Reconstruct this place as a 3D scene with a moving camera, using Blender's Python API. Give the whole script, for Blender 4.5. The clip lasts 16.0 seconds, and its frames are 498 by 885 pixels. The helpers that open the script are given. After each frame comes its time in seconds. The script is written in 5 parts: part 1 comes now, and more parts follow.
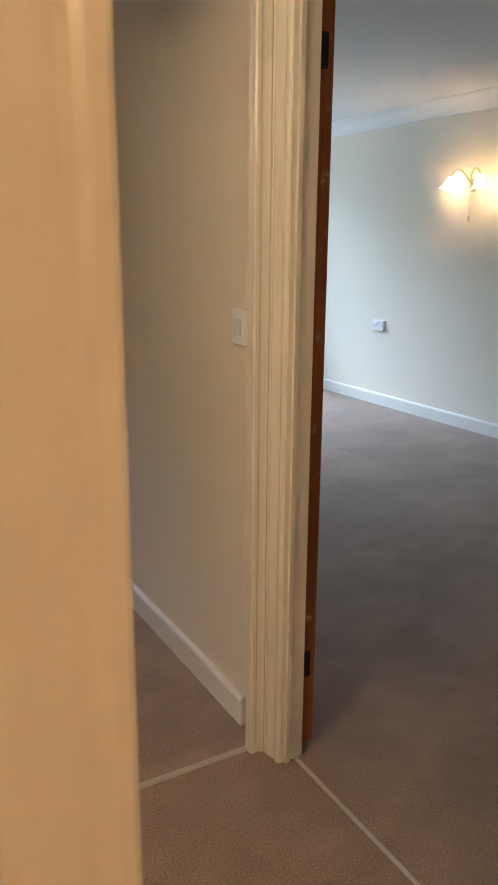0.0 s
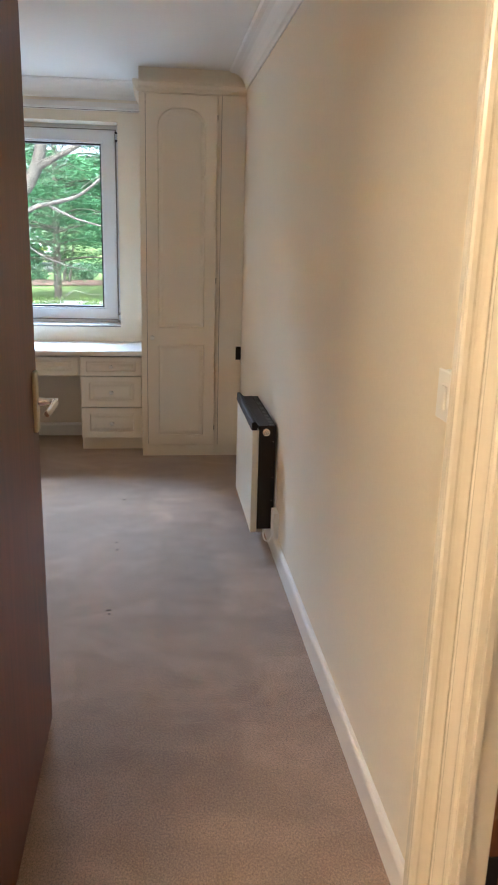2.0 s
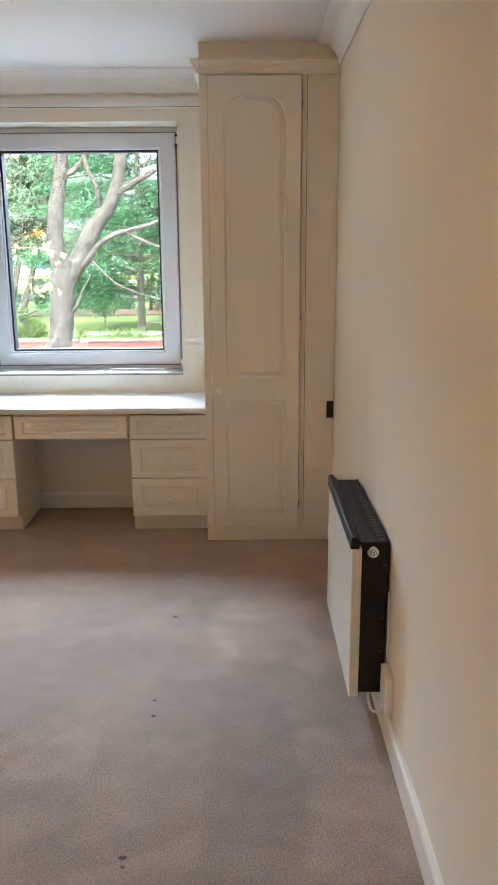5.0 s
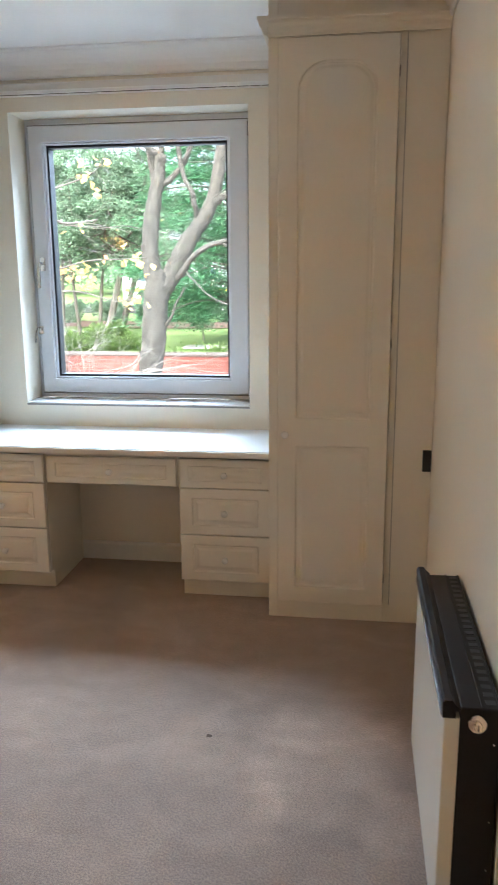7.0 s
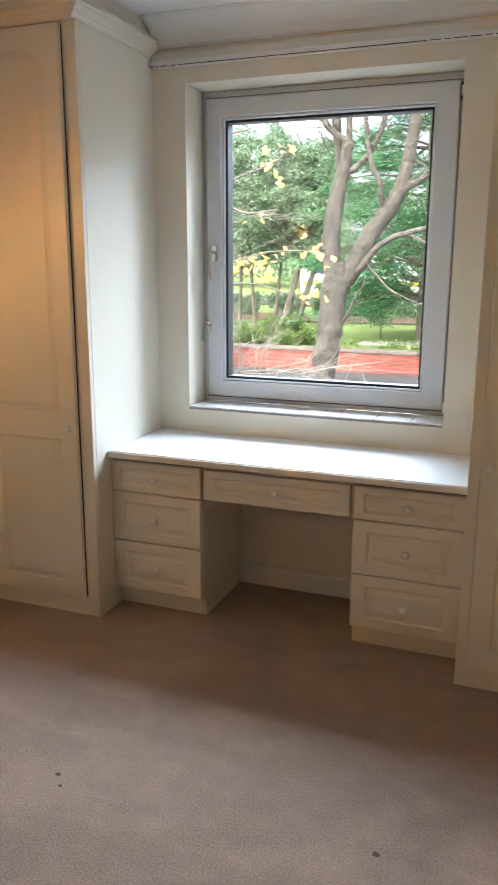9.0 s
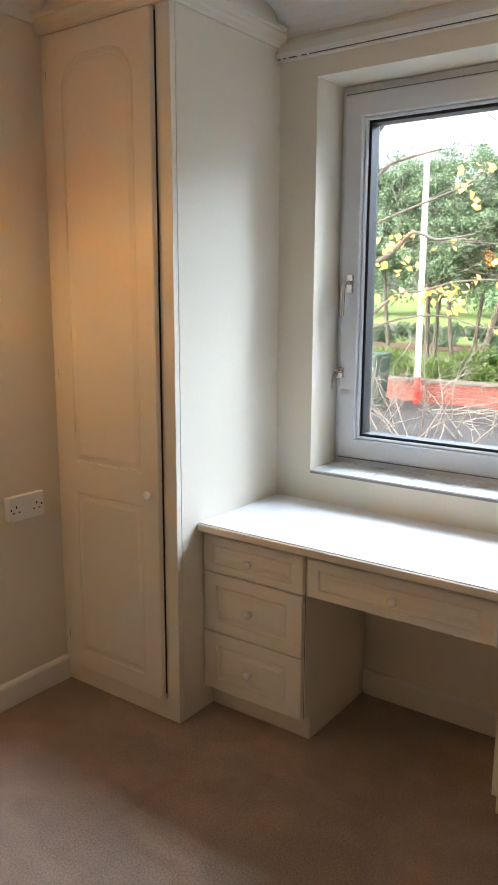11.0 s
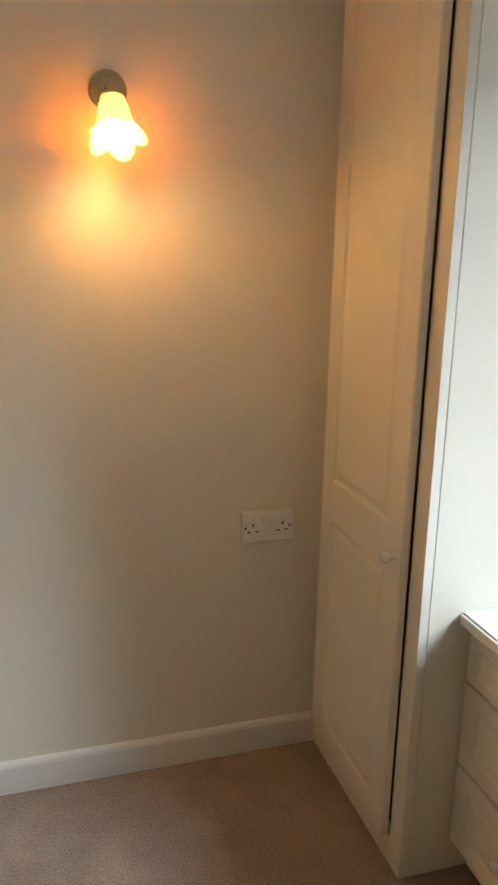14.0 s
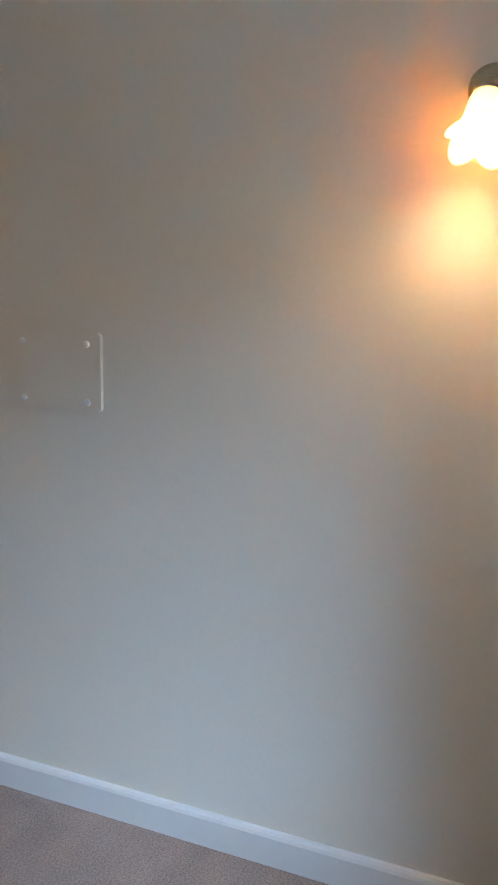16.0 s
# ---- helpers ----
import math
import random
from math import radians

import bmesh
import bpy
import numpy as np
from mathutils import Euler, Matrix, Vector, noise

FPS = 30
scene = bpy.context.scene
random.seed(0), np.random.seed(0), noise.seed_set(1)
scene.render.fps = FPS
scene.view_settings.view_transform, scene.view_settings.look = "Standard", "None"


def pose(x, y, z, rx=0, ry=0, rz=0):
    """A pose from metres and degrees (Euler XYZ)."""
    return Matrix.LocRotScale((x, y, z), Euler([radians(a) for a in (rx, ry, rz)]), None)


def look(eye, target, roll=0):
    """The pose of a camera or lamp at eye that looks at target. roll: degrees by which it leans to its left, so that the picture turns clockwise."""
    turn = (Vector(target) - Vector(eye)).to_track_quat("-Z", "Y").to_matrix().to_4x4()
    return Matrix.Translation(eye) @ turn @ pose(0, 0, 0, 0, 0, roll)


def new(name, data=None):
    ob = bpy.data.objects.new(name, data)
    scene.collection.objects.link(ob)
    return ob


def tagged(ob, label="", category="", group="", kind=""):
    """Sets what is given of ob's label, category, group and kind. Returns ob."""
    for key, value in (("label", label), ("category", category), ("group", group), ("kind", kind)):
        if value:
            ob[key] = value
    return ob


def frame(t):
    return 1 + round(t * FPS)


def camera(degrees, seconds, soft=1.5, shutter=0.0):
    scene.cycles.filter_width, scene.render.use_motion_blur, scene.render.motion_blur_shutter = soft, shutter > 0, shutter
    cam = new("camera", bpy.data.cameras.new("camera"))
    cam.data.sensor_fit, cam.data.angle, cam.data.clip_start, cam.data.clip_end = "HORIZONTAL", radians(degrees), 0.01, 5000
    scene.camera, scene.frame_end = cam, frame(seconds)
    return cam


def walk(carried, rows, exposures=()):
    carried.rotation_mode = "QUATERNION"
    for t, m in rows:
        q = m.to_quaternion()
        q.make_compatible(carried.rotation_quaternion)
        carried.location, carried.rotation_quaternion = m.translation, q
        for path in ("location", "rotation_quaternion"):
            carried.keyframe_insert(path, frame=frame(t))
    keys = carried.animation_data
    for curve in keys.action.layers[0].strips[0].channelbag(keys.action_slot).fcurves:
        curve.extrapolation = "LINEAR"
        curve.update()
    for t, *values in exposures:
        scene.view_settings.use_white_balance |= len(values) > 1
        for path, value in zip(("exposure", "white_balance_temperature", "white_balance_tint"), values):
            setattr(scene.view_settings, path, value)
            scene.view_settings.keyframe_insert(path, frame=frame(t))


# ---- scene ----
cam = camera(36.1, 16.0, soft=1.6, shutter=0.25)
PATH = [
    (0, (0.276, 2.107, 1.364), (1.242, 3.783, 0.856), 0.4),
    (0.5, (0.433, 2.16, 1.364), (1.228, 3.921, 0.849), 1.1),
    (1, (0.577, 2.186, 1.39), (1.108, 4.043, 0.871), 1.5),
    (1.5, (0.652, 2.313, 1.403), (1.012, 4.211, 0.885), 1.7),
    (2, (0.706, 2.497, 1.428), (0.943, 4.413, 0.906), 1.5),
    (2.5, (0.784, 2.675, 1.424), (0.887, 4.604, 0.905), 0.3),
    (3, (0.863, 2.889, 1.42), (0.849, 4.824, 0.916), 0.1),
    (3.5, (0.88, 3.062, 1.419), (0.829, 5.002, 0.934), 0.0),
    (4, (0.836, 3.279, 1.428), (0.817, 5.221, 0.951), -0.3),
    (4.2, (0.819, 3.356, 1.42), (0.821, 5.298, 0.941), -0.4),
    (6.5, (0.915, 4.278, 1.429), (0.81, 6.227, 0.992), 0.3),
    (7, (0.949, 4.453, 1.417), (0.674, 6.386, 0.98), -0.4),
    (7.5, (0.949, 4.599, 1.421), (0.508, 6.503, 0.994), -0.7),
    (8, (0.885, 4.709, 1.426), (0.38, 6.595, 0.992), -0.3),
    (8.5, (0.809, 4.821, 1.421), (0.251, 6.688, 0.968), 0.0),
    (9, (0.796, 4.938, 1.411), (0.1, 6.757, 0.958), 0.2),
    (9.5, (0.814, 5.112, 1.426), (-0.088, 6.846, 1.004), 0.0),
    (12, (0.721, 5.974, 1.418), (-0.629, 7.394, 1.016), 0.4),
    (12.5, (0.696, 6.129, 1.407), (-0.821, 7.353, 0.958), 0.3),
    (13, (0.585, 6.322, 1.42), (-1.026, 7.401, 0.933), 1.6),
    (13.5, (0.522, 6.456, 1.426), (-1.188, 7.369, 0.934), 1.7),
    (14, (0.507, 6.622, 1.448), (-1.341, 7.196, 0.943), 1.2),
    (14.5, (0.492, 6.749, 1.453), (-1.431, 6.965, 0.948), 1.1),
    (15, (0.401, 6.798, 1.456), (-1.534, 6.749, 0.952), 0.7),
    (15.5, (0.286, 6.856, 1.452), (-1.617, 6.453, 0.985), 0.4),
    (16, (0.214, 6.987, 1.401), (-1.617, 6.291, 1.002), 1.4),
]
EXPOSURES = [(0.0, 2.85, 6050, 10), (0.5, 3.45, 6000, 9), (1.0, 3.75, 5850, 9), (1.5, 3.8, 5800, 8), (3.0, 4.0, 6000, 8), (4.0, 4.0, 6250, 8), (6.5, 3.9, 6100, 8), (7.0, 3.8, 6100, 8), (8.0, 3.55, 6450, 10), (9.5, 3.35, 6850, 11),
             (12.0, 3.2, 7100, 13), (13.0, 3.15, 7300, 12), (14.0, 3.25, 7200, 9), (14.5, 3.3, 6400, 7), (15.0, 3.35, 5500, 6), (16.0, 3.4, 5200, 6)]
walk(cam, [(t, look(eye, target, roll)) for t, eye, target, roll in PATH], EXPOSURES)

# ---- world, sun and large lights ----
world = bpy.data.worlds.new("world")
scene.world = world
world.use_nodes = True
wn = world.node_tree.nodes
sky = wn.new("ShaderNodeTexSky")
sky.sky_type, sky.sun_disc = "NISHITA", False
sky.sun_elevation, sky.sun_rotation, sky.dust_density, sky.air_density = radians(38), radians(200), 5.0, 0.6
overcast = wn.new("ShaderNodeHueSaturation")
overcast.inputs["Saturation"].default_value, overcast.inputs["Value"].default_value = 0.55, 0.85
world.node_tree.links.new(sky.outputs[0], overcast.inputs["Color"])
world.node_tree.links.new(overcast.outputs[0], wn["Background"].inputs[0])
wn["Background"].inputs[1].default_value = 0.115


def lamp(name, kind, energy, colour, m, **settings):
    data = bpy.data.lights.new(name, kind)
    data.energy, data.color = energy, colour
    for key, value in settings.items():
        if key == "size":
            data.size = value
        elif key == "size_y":
            data.shape, data.size_y = "RECTANGLE", value
        elif key == "angle":
            data.angle = value
        elif key == "radius":
            data.shadow_soft_size = value
    ob = new(name, data)
    ob.matrix_world = m
    return ob


lamp("sun", "SUN", 0.5, (1.0, 0.96, 0.9), look((0, 0, 20), (-7, 5, 0)), angle=radians(20))
# added area lamp above the trees, standing in for sky at the bedroom window
lamp("window_sky_lamp", "AREA", 480, (0.60, 0.765, 1.0), look((0.6, 13.8, 5.9), (-0.2, 7.0, 1.2)), size=9.0, size_y=4.6)
# sky in the opening of the living-room window
lamp("living_sky", "AREA", 1.8, (0.42, 0.70, 1.0), look((3.0, 8.60, 1.45), (3.2, 4.0, 0.6)), size=1.7, size_y=1.3)


# ---- materials ----
def material(name, colour, rough=0.5, metal=0.0, vary=0.06, scale=6.0, grain=120.0, bump=0.0, spec=0.5, stain=None, coat=0.0, span=(0.6, 1.4)):
    m = bpy.data.materials.new(name)
    m.use_nodes = True
    n, l = m.node_tree.nodes, m.node_tree.links
    b = n["Principled BSDF"]
    b.inputs["Roughness"].default_value, b.inputs["Metallic"].default_value = rough, metal
    b.inputs["Specular IOR Level"].default_value, b.inputs["Coat Weight"].default_value = spec, coat
    co = n.new("ShaderNodeTexCoord")
    big, fine = n.new("ShaderNodeTexNoise"), n.new("ShaderNodeTexNoise")
    big.inputs["Scale"].default_value, fine.inputs["Scale"].default_value = scale, grain
    big.inputs["Detail"].default_value, fine.inputs["Detail"].default_value = 4, 3
    for t in (big, fine):
        l.new(co.outputs["Object"], t.inputs["Vector"])
    add = n.new("ShaderNodeMath")
    add.operation = "ADD"
    l.new(big.outputs[0], add.inputs[0]), l.new(fine.outputs[0], add.inputs[1])
    ramp = n.new("ShaderNodeMapRange")
    ramp.inputs[1].default_value, ramp.inputs[2].default_value = span
    ramp.inputs[3].default_value, ramp.inputs[4].default_value = 1 - vary, 1 + vary
    l.new(add.outputs[0], ramp.inputs[0])
    mul = n.new("ShaderNodeMix")
    mul.data_type, mul.blend_type = "RGBA", "MULTIPLY"
    mul.inputs[0].default_value = 1.0
    mul.inputs[6].default_value = (*colour, 1)
    l.new(ramp.outputs[0], mul.inputs[7])
    out = mul.outputs[2]
    if stain:
        st, rp, mx = n.new("ShaderNodeTexNoise"), n.new("ShaderNodeMapRange"), n.new("ShaderNodeMix")
        st.inputs["Scale"].default_value, st.inputs["Detail"].default_value = stain[1], 6
        l.new(co.outputs["Object"], st.inputs["Vector"])
        rp.inputs[1].default_value, rp.inputs[2].default_value = stain[2], stain[3]
        l.new(st.outputs[0], rp.inputs[0])
        mx.data_type = "RGBA"
        mx.inputs[7].default_value = (*stain[0], 1)
        l.new(rp.outputs[0], mx.inputs[0]), l.new(out, mx.inputs[6])
        out = mx.outputs[2]
    l.new(out, b.inputs["Base Color"])
    rr = n.new("ShaderNodeMapRange")
    rr.inputs[3].default_value, rr.inputs[4].default_value = max(0.02, rough - 0.02), min(1, rough + 0.02)
    l.new(big.outputs[0], rr.inputs[0]), l.new(rr.outputs[0], b.inputs["Roughness"])
    if bump:
        bp = n.new("ShaderNodeBump")
        bp.inputs["Strength"].default_value, bp.inputs["Distance"].default_value = 0.6, bump
        l.new(add.outputs[0], bp.inputs["Height"]), l.new(bp.outputs[0], b.inputs["Normal"])
    return m


def emitter(name, colour, strength):
    m = bpy.data.materials.new(name)
    m.use_nodes = True
    b = m.node_tree.nodes["Principled BSDF"]
    b.inputs["Base Color"].default_value = (*colour, 1)
    b.inputs["Emission Color"].default_value = (*colour, 1)
    b.inputs["Emission Strength"].default_value = strength
    return m


def carpet_material():
    m = material("carpet", (0.318, 0.226, 0.168), 0.95, vary=0.13, scale=14, grain=240, bump=0.004, spec=0.15)
    n, l = m.node_tree.nodes, m.node_tree.links
    b = n["Principled BSDF"]
    base = b.inputs["Base Color"].links[0].from_socket
    co = n.new("ShaderNodeTexCoord")
    mp = n.new("ShaderNodeMapping")
    mp.inputs["Scale"].default_value = (1.3, 2.4, 1)
    mp.inputs["Rotation"].default_value = (0, 0, 0.5)
    l.new(co.outputs["Object"], mp.inputs["Vector"])
    pile = n.new("ShaderNodeTexNoise")
    pile.inputs["Scale"].default_value, pile.inputs["Detail"].default_value, pile.inputs["Distortion"].default_value = 1.6, 2, 1.2
    l.new(mp.outputs[0], pile.inputs["Vector"])
    # brushed patches with soft square edges
    wob, vadd, cell = n.new("ShaderNodeTexNoise"), n.new("ShaderNodeMixRGB"), n.new("ShaderNodeTexVoronoi")
    wob.inputs["Scale"].default_value, wob.inputs["Detail"].default_value = 9, 3
    l.new(co.outputs["Object"], wob.inputs["Vector"])
    vadd.inputs[0].default_value = 0.07
    l.new(co.outputs["Object"], vadd.inputs[1]), l.new(wob.outputs["Color"], vadd.inputs[2])
    cell.distance, cell.feature = "CHEBYCHEV", "SMOOTH_F1"
    cell.inputs["Scale"].default_value, cell.inputs["Smoothness"].default_value = 3.4, 0.12
    l.new(vadd.outputs[0], cell.inputs["Vector"])
    r3 = n.new("ShaderNodeMapRange")
    r3.inputs[1].default_value, r3.inputs[2].default_value, r3.inputs[3].default_value, r3.inputs[4].default_value = 0.15, 0.85, 0.92, 1.09
    l.new(cell.outputs["Color"], r3.inputs[0])
    rp = n.new("ShaderNodeMapRange")
    rp.inputs[1].default_value, rp.inputs[2].default_value, rp.inputs[3].default_value, rp.inputs[4].default_value = 0.42, 0.60, 0.94, 1.07
    l.new(pile.outputs[0], rp.inputs[0])
    sp = n.new("ShaderNodeTexNoise")
    sp.inputs["Scale"].default_value, sp.inputs["Detail"].default_value = 175, 6
    sp.inputs["Roughness"].default_value = 0.9
    l.new(co.outputs["Object"], sp.inputs["Vector"])
    r2 = n.new("ShaderNodeMapRange")
    r2.inputs[1].default_value, r2.inputs[2].default_value, r2.inputs[3].default_value, r2.inputs[4].default_value = 0.42, 0.58, 0.66, 1.32
    l.new(sp.outputs[0], r2.inputs[0])
    k = n.new("ShaderNodeMath")
    k.operation = "MULTIPLY"
    l.new(rp.outputs[0], k.inputs[0]), l.new(r2.outputs[0], k.inputs[1])
    k2 = n.new("ShaderNodeMath")
    k2.operation = "MULTIPLY"
    l.new(k.outputs[0], k2.inputs[0]), l.new(r3.outputs[0], k2.inputs[1])
    # crushed and brushed patches of pile, with ragged edges: centre, half size, factor
    rag, shift = n.new("ShaderNodeTexNoise"), n.new("ShaderNodeMixRGB")
    rag.inputs["Scale"].default_value, rag.inputs["Detail"].default_value = 6, 5
    l.new(co.outputs["Object"], rag.inputs["Vector"])
    shift.blend_type, shift.inputs[0].default_value = "ADD", 0.22
    l.new(co.outputs["Object"], shift.inputs[1]), l.new(rag.outputs["Color"], shift.inputs[2])
    last = k2.outputs[0]
    for cx, cy, hx, hy, factor in ((1.03, 6.54, 0.25, 0.30, 1.30), (1.00, 6.33, 0.12, 0.10, 0.88), (0.95, 5.70, 0.14, 0.44, 0.85), (0.05, 6.62, 0.85, 0.16, 1.06), (-0.4, 6.05, 0.5, 0.2, 0.95)):
        mp2, ab, sep, big, edge = (n.new("ShaderNode" + kind) for kind in ("Mapping", "VectorMath", "SeparateXYZ", "Math", "MapRange"))
        mp2.inputs["Location"].default_value, mp2.inputs["Scale"].default_value = (-cx / hx, -cy / hy, 0), (1 / hx, 1 / hy, 0)
        ab.operation, big.operation = "ABSOLUTE", "MAXIMUM"
        l.new(shift.outputs[0], mp2.inputs["Vector"]), l.new(mp2.outputs[0], ab.inputs[0]), l.new(ab.outputs[0], sep.inputs[0])
        l.new(sep.outputs[0], big.inputs[0]), l.new(sep.outputs[1], big.inputs[1])
        edge.inputs[1].default_value, edge.inputs[2].default_value, edge.inputs[3].default_value, edge.inputs[4].default_value = 0.75, 1.1, factor, 1.0
        l.new(big.outputs[0], edge.inputs[0])
        step = n.new("ShaderNodeMath")
        step.operation = "MULTIPLY"
        l.new(last, step.inputs[0]), l.new(edge.outputs[0], step.inputs[1])
        last = step.outputs[0]
    mx = n.new("ShaderNodeMix")
    mx.data_type, mx.blend_type = "RGBA", "MULTIPLY"
    mx.inputs[0].default_value = 1
    l.new(base, mx.inputs[6]), l.new(last, mx.inputs[7]), l.new(mx.outputs[2], b.inputs["Base Color"])
    b.inputs["Sheen Weight"].default_value, b.inputs["Sheen Roughness"].default_value = 0.25, 0.6
    return m


def wood_material(name, dark, light, rough, stretch, scratch=None):
    m = bpy.data.materials.new(name)
    m.use_nodes = True
    n, l = m.node_tree.nodes, m.node_tree.links
    b = n["Principled BSDF"]
    b.inputs["Roughness"].default_value = rough
    co, mp, ns, rp = n.new("ShaderNodeTexCoord"), n.new("ShaderNodeMapping"), n.new("ShaderNodeTexNoise"), n.new("ShaderNodeValToRGB")
    mp.inputs["Scale"].default_value = stretch
    ns.inputs["Scale"].default_value, ns.inputs["Detail"].default_value, ns.inputs["Distortion"].default_value = 3.0, 7, 0.6
    rp.color_ramp.elements[0].position, rp.color_ramp.elements[1].position = 0.3, 0.72
    rp.color_ramp.elements[0].color, rp.color_ramp.elements[1].color = (*dark, 1), (*light, 1)
    l.new(co.outputs["Object"], mp.inputs["Vector"]), l.new(mp.outputs[0], ns.inputs["Vector"]), l.new(ns.outputs[0], rp.inputs[0])
    out = rp.outputs[0]
    if scratch:
        st, r2, mx = n.new("ShaderNodeTexNoise"), n.new("ShaderNodeMapRange"), n.new("ShaderNodeMix")
        st.inputs["Scale"].default_value, st.inputs["Detail"].default_value = 22, 5
        l.new(co.outputs["Object"], st.inputs["Vector"])
        r2.inputs[1].default_value, r2.inputs[2].default_value = 0.62, 0.72
        mx.data_type = "RGBA"
        mx.inputs[7].default_value = (*scratch, 1)
        l.new(st.outputs[0], r2.inputs[0]), l.new(r2.outputs[0], mx.inputs[0]), l.new(out, mx.inputs[6])
        out = mx.outputs[2]
    l.new(out, b.inputs["Base Color"])
    return m


def glass_material():
    m = bpy.data.materials.new("window_glass")
    m.use_nodes = True
    n, l = m.node_tree.nodes, m.node_tree.links
    n.remove(n["Principled BSDF"])
    tr, gl, mx, fr = n.new("ShaderNodeBsdfTransparent"), n.new("ShaderNodeBsdfGlossy"), n.new("ShaderNodeMixShader"), n.new("ShaderNodeFresnel")
    tr.inputs[0].default_value = (0.97, 0.985, 0.975, 1)
    gl.inputs["Roughness"].default_value = 0.02
    fr.inputs[0].default_value = 1.45
    l.new(fr.outputs[0], mx.inputs[0]), l.new(tr.outputs[0], mx.inputs[1]), l.new(gl.outputs[0], mx.inputs[2])
    l.new(mx.outputs[0], n["Material Output"].inputs[0])
    return m


def translucent_material(name, colour, share, rough=0.4):
    m = bpy.data.materials.new(name)
    m.use_nodes = True
    n, l = m.node_tree.nodes, m.node_tree.links
    b = n["Principled BSDF"]
    b.inputs["Base Color"].default_value, b.inputs["Roughness"].default_value = (*colour, 1), rough
    tl, mx = n.new("ShaderNodeBsdfTranslucent"), n.new("ShaderNodeMixShader")
    tl.inputs[0].default_value = (*colour, 1)
    mx.inputs[0].default_value = share
    l.new(b.outputs[0], mx.inputs[1]), l.new(tl.outputs[0], mx.inputs[2]), l.new(mx.outputs[0], n["Material Output"].inputs[0])
    return m


def leaf_material(name, colours, share=0.3):
    m = translucent_material(name, colours[0], share, 0.65)
    n, l = m.node_tree.nodes, m.node_tree.links
    n["Principled BSDF"].inputs["Specular IOR Level"].default_value = 0.2
    geo, rp = n.new("ShaderNodeNewGeometry"), n.new("ShaderNodeValToRGB")
    for i, c in enumerate(colours):
        e = rp.color_ramp.elements[i] if i < 2 else rp.color_ramp.elements.new(0.5)
        e.position, e.color = i / (len(colours) - 1), (*c, 1)
    l.new(geo.outputs["Random Per Island"], rp.inputs[0])
    l.new(rp.outputs[0], n["Principled BSDF"].inputs["Base Color"])
    for node in n:
        if node.type == "BSDF_TRANSLUCENT":
            l.new(rp.outputs[0], node.inputs[0])
    return m


def bulb_material():
    """Glowing clear bulb: its glass lets the filament's light out."""
    m = bpy.data.materials.new("lit_bulb")
    m.use_nodes = True
    n, l = m.node_tree.nodes, m.node_tree.links
    n.remove(n["Principled BSDF"])
    em, tr, ad = n.new("ShaderNodeEmission"), n.new("ShaderNodeBsdfTransparent"), n.new("ShaderNodeAddShader")
    em.inputs[0].default_value, em.inputs[1].default_value = (1.0, 0.62, 0.28, 1), 6.0
    l.new(em.outputs[0], ad.inputs[0]), l.new(tr.outputs[0], ad.inputs[1]), l.new(ad.outputs[0], n["Material Output"].inputs[0])
    return m


WALL = material("magnolia_wall_paint", (0.84, 0.77, 0.635), 0.72, vary=0.025, scale=1.6, grain=90, bump=0.0006, spec=0.3)
CEILING = material("white_ceiling_paint", (0.88, 0.87, 0.84), 0.85, vary=0.02, scale=2, grain=60, bump=0.001, spec=0.2)
GLOSS = material("cream_gloss_paint", (0.81, 0.765, 0.665), 0.20, vary=0.03, scale=5, grain=60, bump=0.0007)
SKIRT = material("white_skirting_gloss", (0.82, 0.79, 0.73), 0.34, vary=0.02, scale=5, grain=50)
CARPET = carpet_material()
CUPBOARD = material("cream_cabinet_lacquer", (0.83, 0.765, 0.635), 0.42, vary=0.02, scale=3, grain=70, bump=0.0003)
DENT = material("flattened_brown_pile", (0.13, 0.088, 0.064), 0.95, vary=0.25, scale=30)
# shade of the gaps put into a colour; also the dark filler joint
GAP = material("dark_gap_shade_and_joint", (0.10, 0.08, 0.06), 0.8, vary=0.1)
DESKTOP = material("white_laminate", (0.83, 0.84, 0.84), 0.30, vary=0.015, scale=4, grain=80)
KNOB = material("white_ceramic", (0.88, 0.86, 0.80), 0.14, vary=0.02)
PVC = material("white_window_frame", (0.72, 0.73, 0.74), 0.35, vary=0.03, scale=4, grain=60)
GASKET = material("black_rubber_gasket", (0.012, 0.012, 0.013), 0.6, vary=0.1)
TILE = material("marbled_white_tile", (0.74, 0.73, 0.71), 0.25, vary=0.05, scale=7, grain=30, stain=((0.36, 0.34, 0.31), 9.0, 0.56, 0.74))
JOINT = material("grey_sash_joint", (0.26, 0.255, 0.25), 0.7, vary=0.1)
GROUT = material("dirty_grout", (0.30, 0.28, 0.25), 0.9, vary=0.2)
STEEL = material("satin_steel", (0.72, 0.70, 0.67), 0.24, 1.0, vary=0.08)
BRASS = material("tarnished_brass", (0.60, 0.54, 0.36), 0.34, 1.0, vary=0.15, scale=20)
BLACKMETAL = material("black_hinge_metal", (0.03, 0.028, 0.026), 0.45, 0.6, vary=0.2, scale=30)
HEATBODY = material("black_powder_coat", (0.014, 0.011, 0.010), 0.5, spec=0.25, vary=0.15, scale=8, grain=200, bump=0.0003)
HEATPANEL = material("cream_enamel_panel", (0.74, 0.70, 0.60), 0.35, vary=0.02)
PLASTIC = material("white_plastic", (0.86, 0.855, 0.82), 0.32, vary=0.02)
BLACK = material("black_plastic", (0.012, 0.012, 0.013), 0.35, vary=0.1)
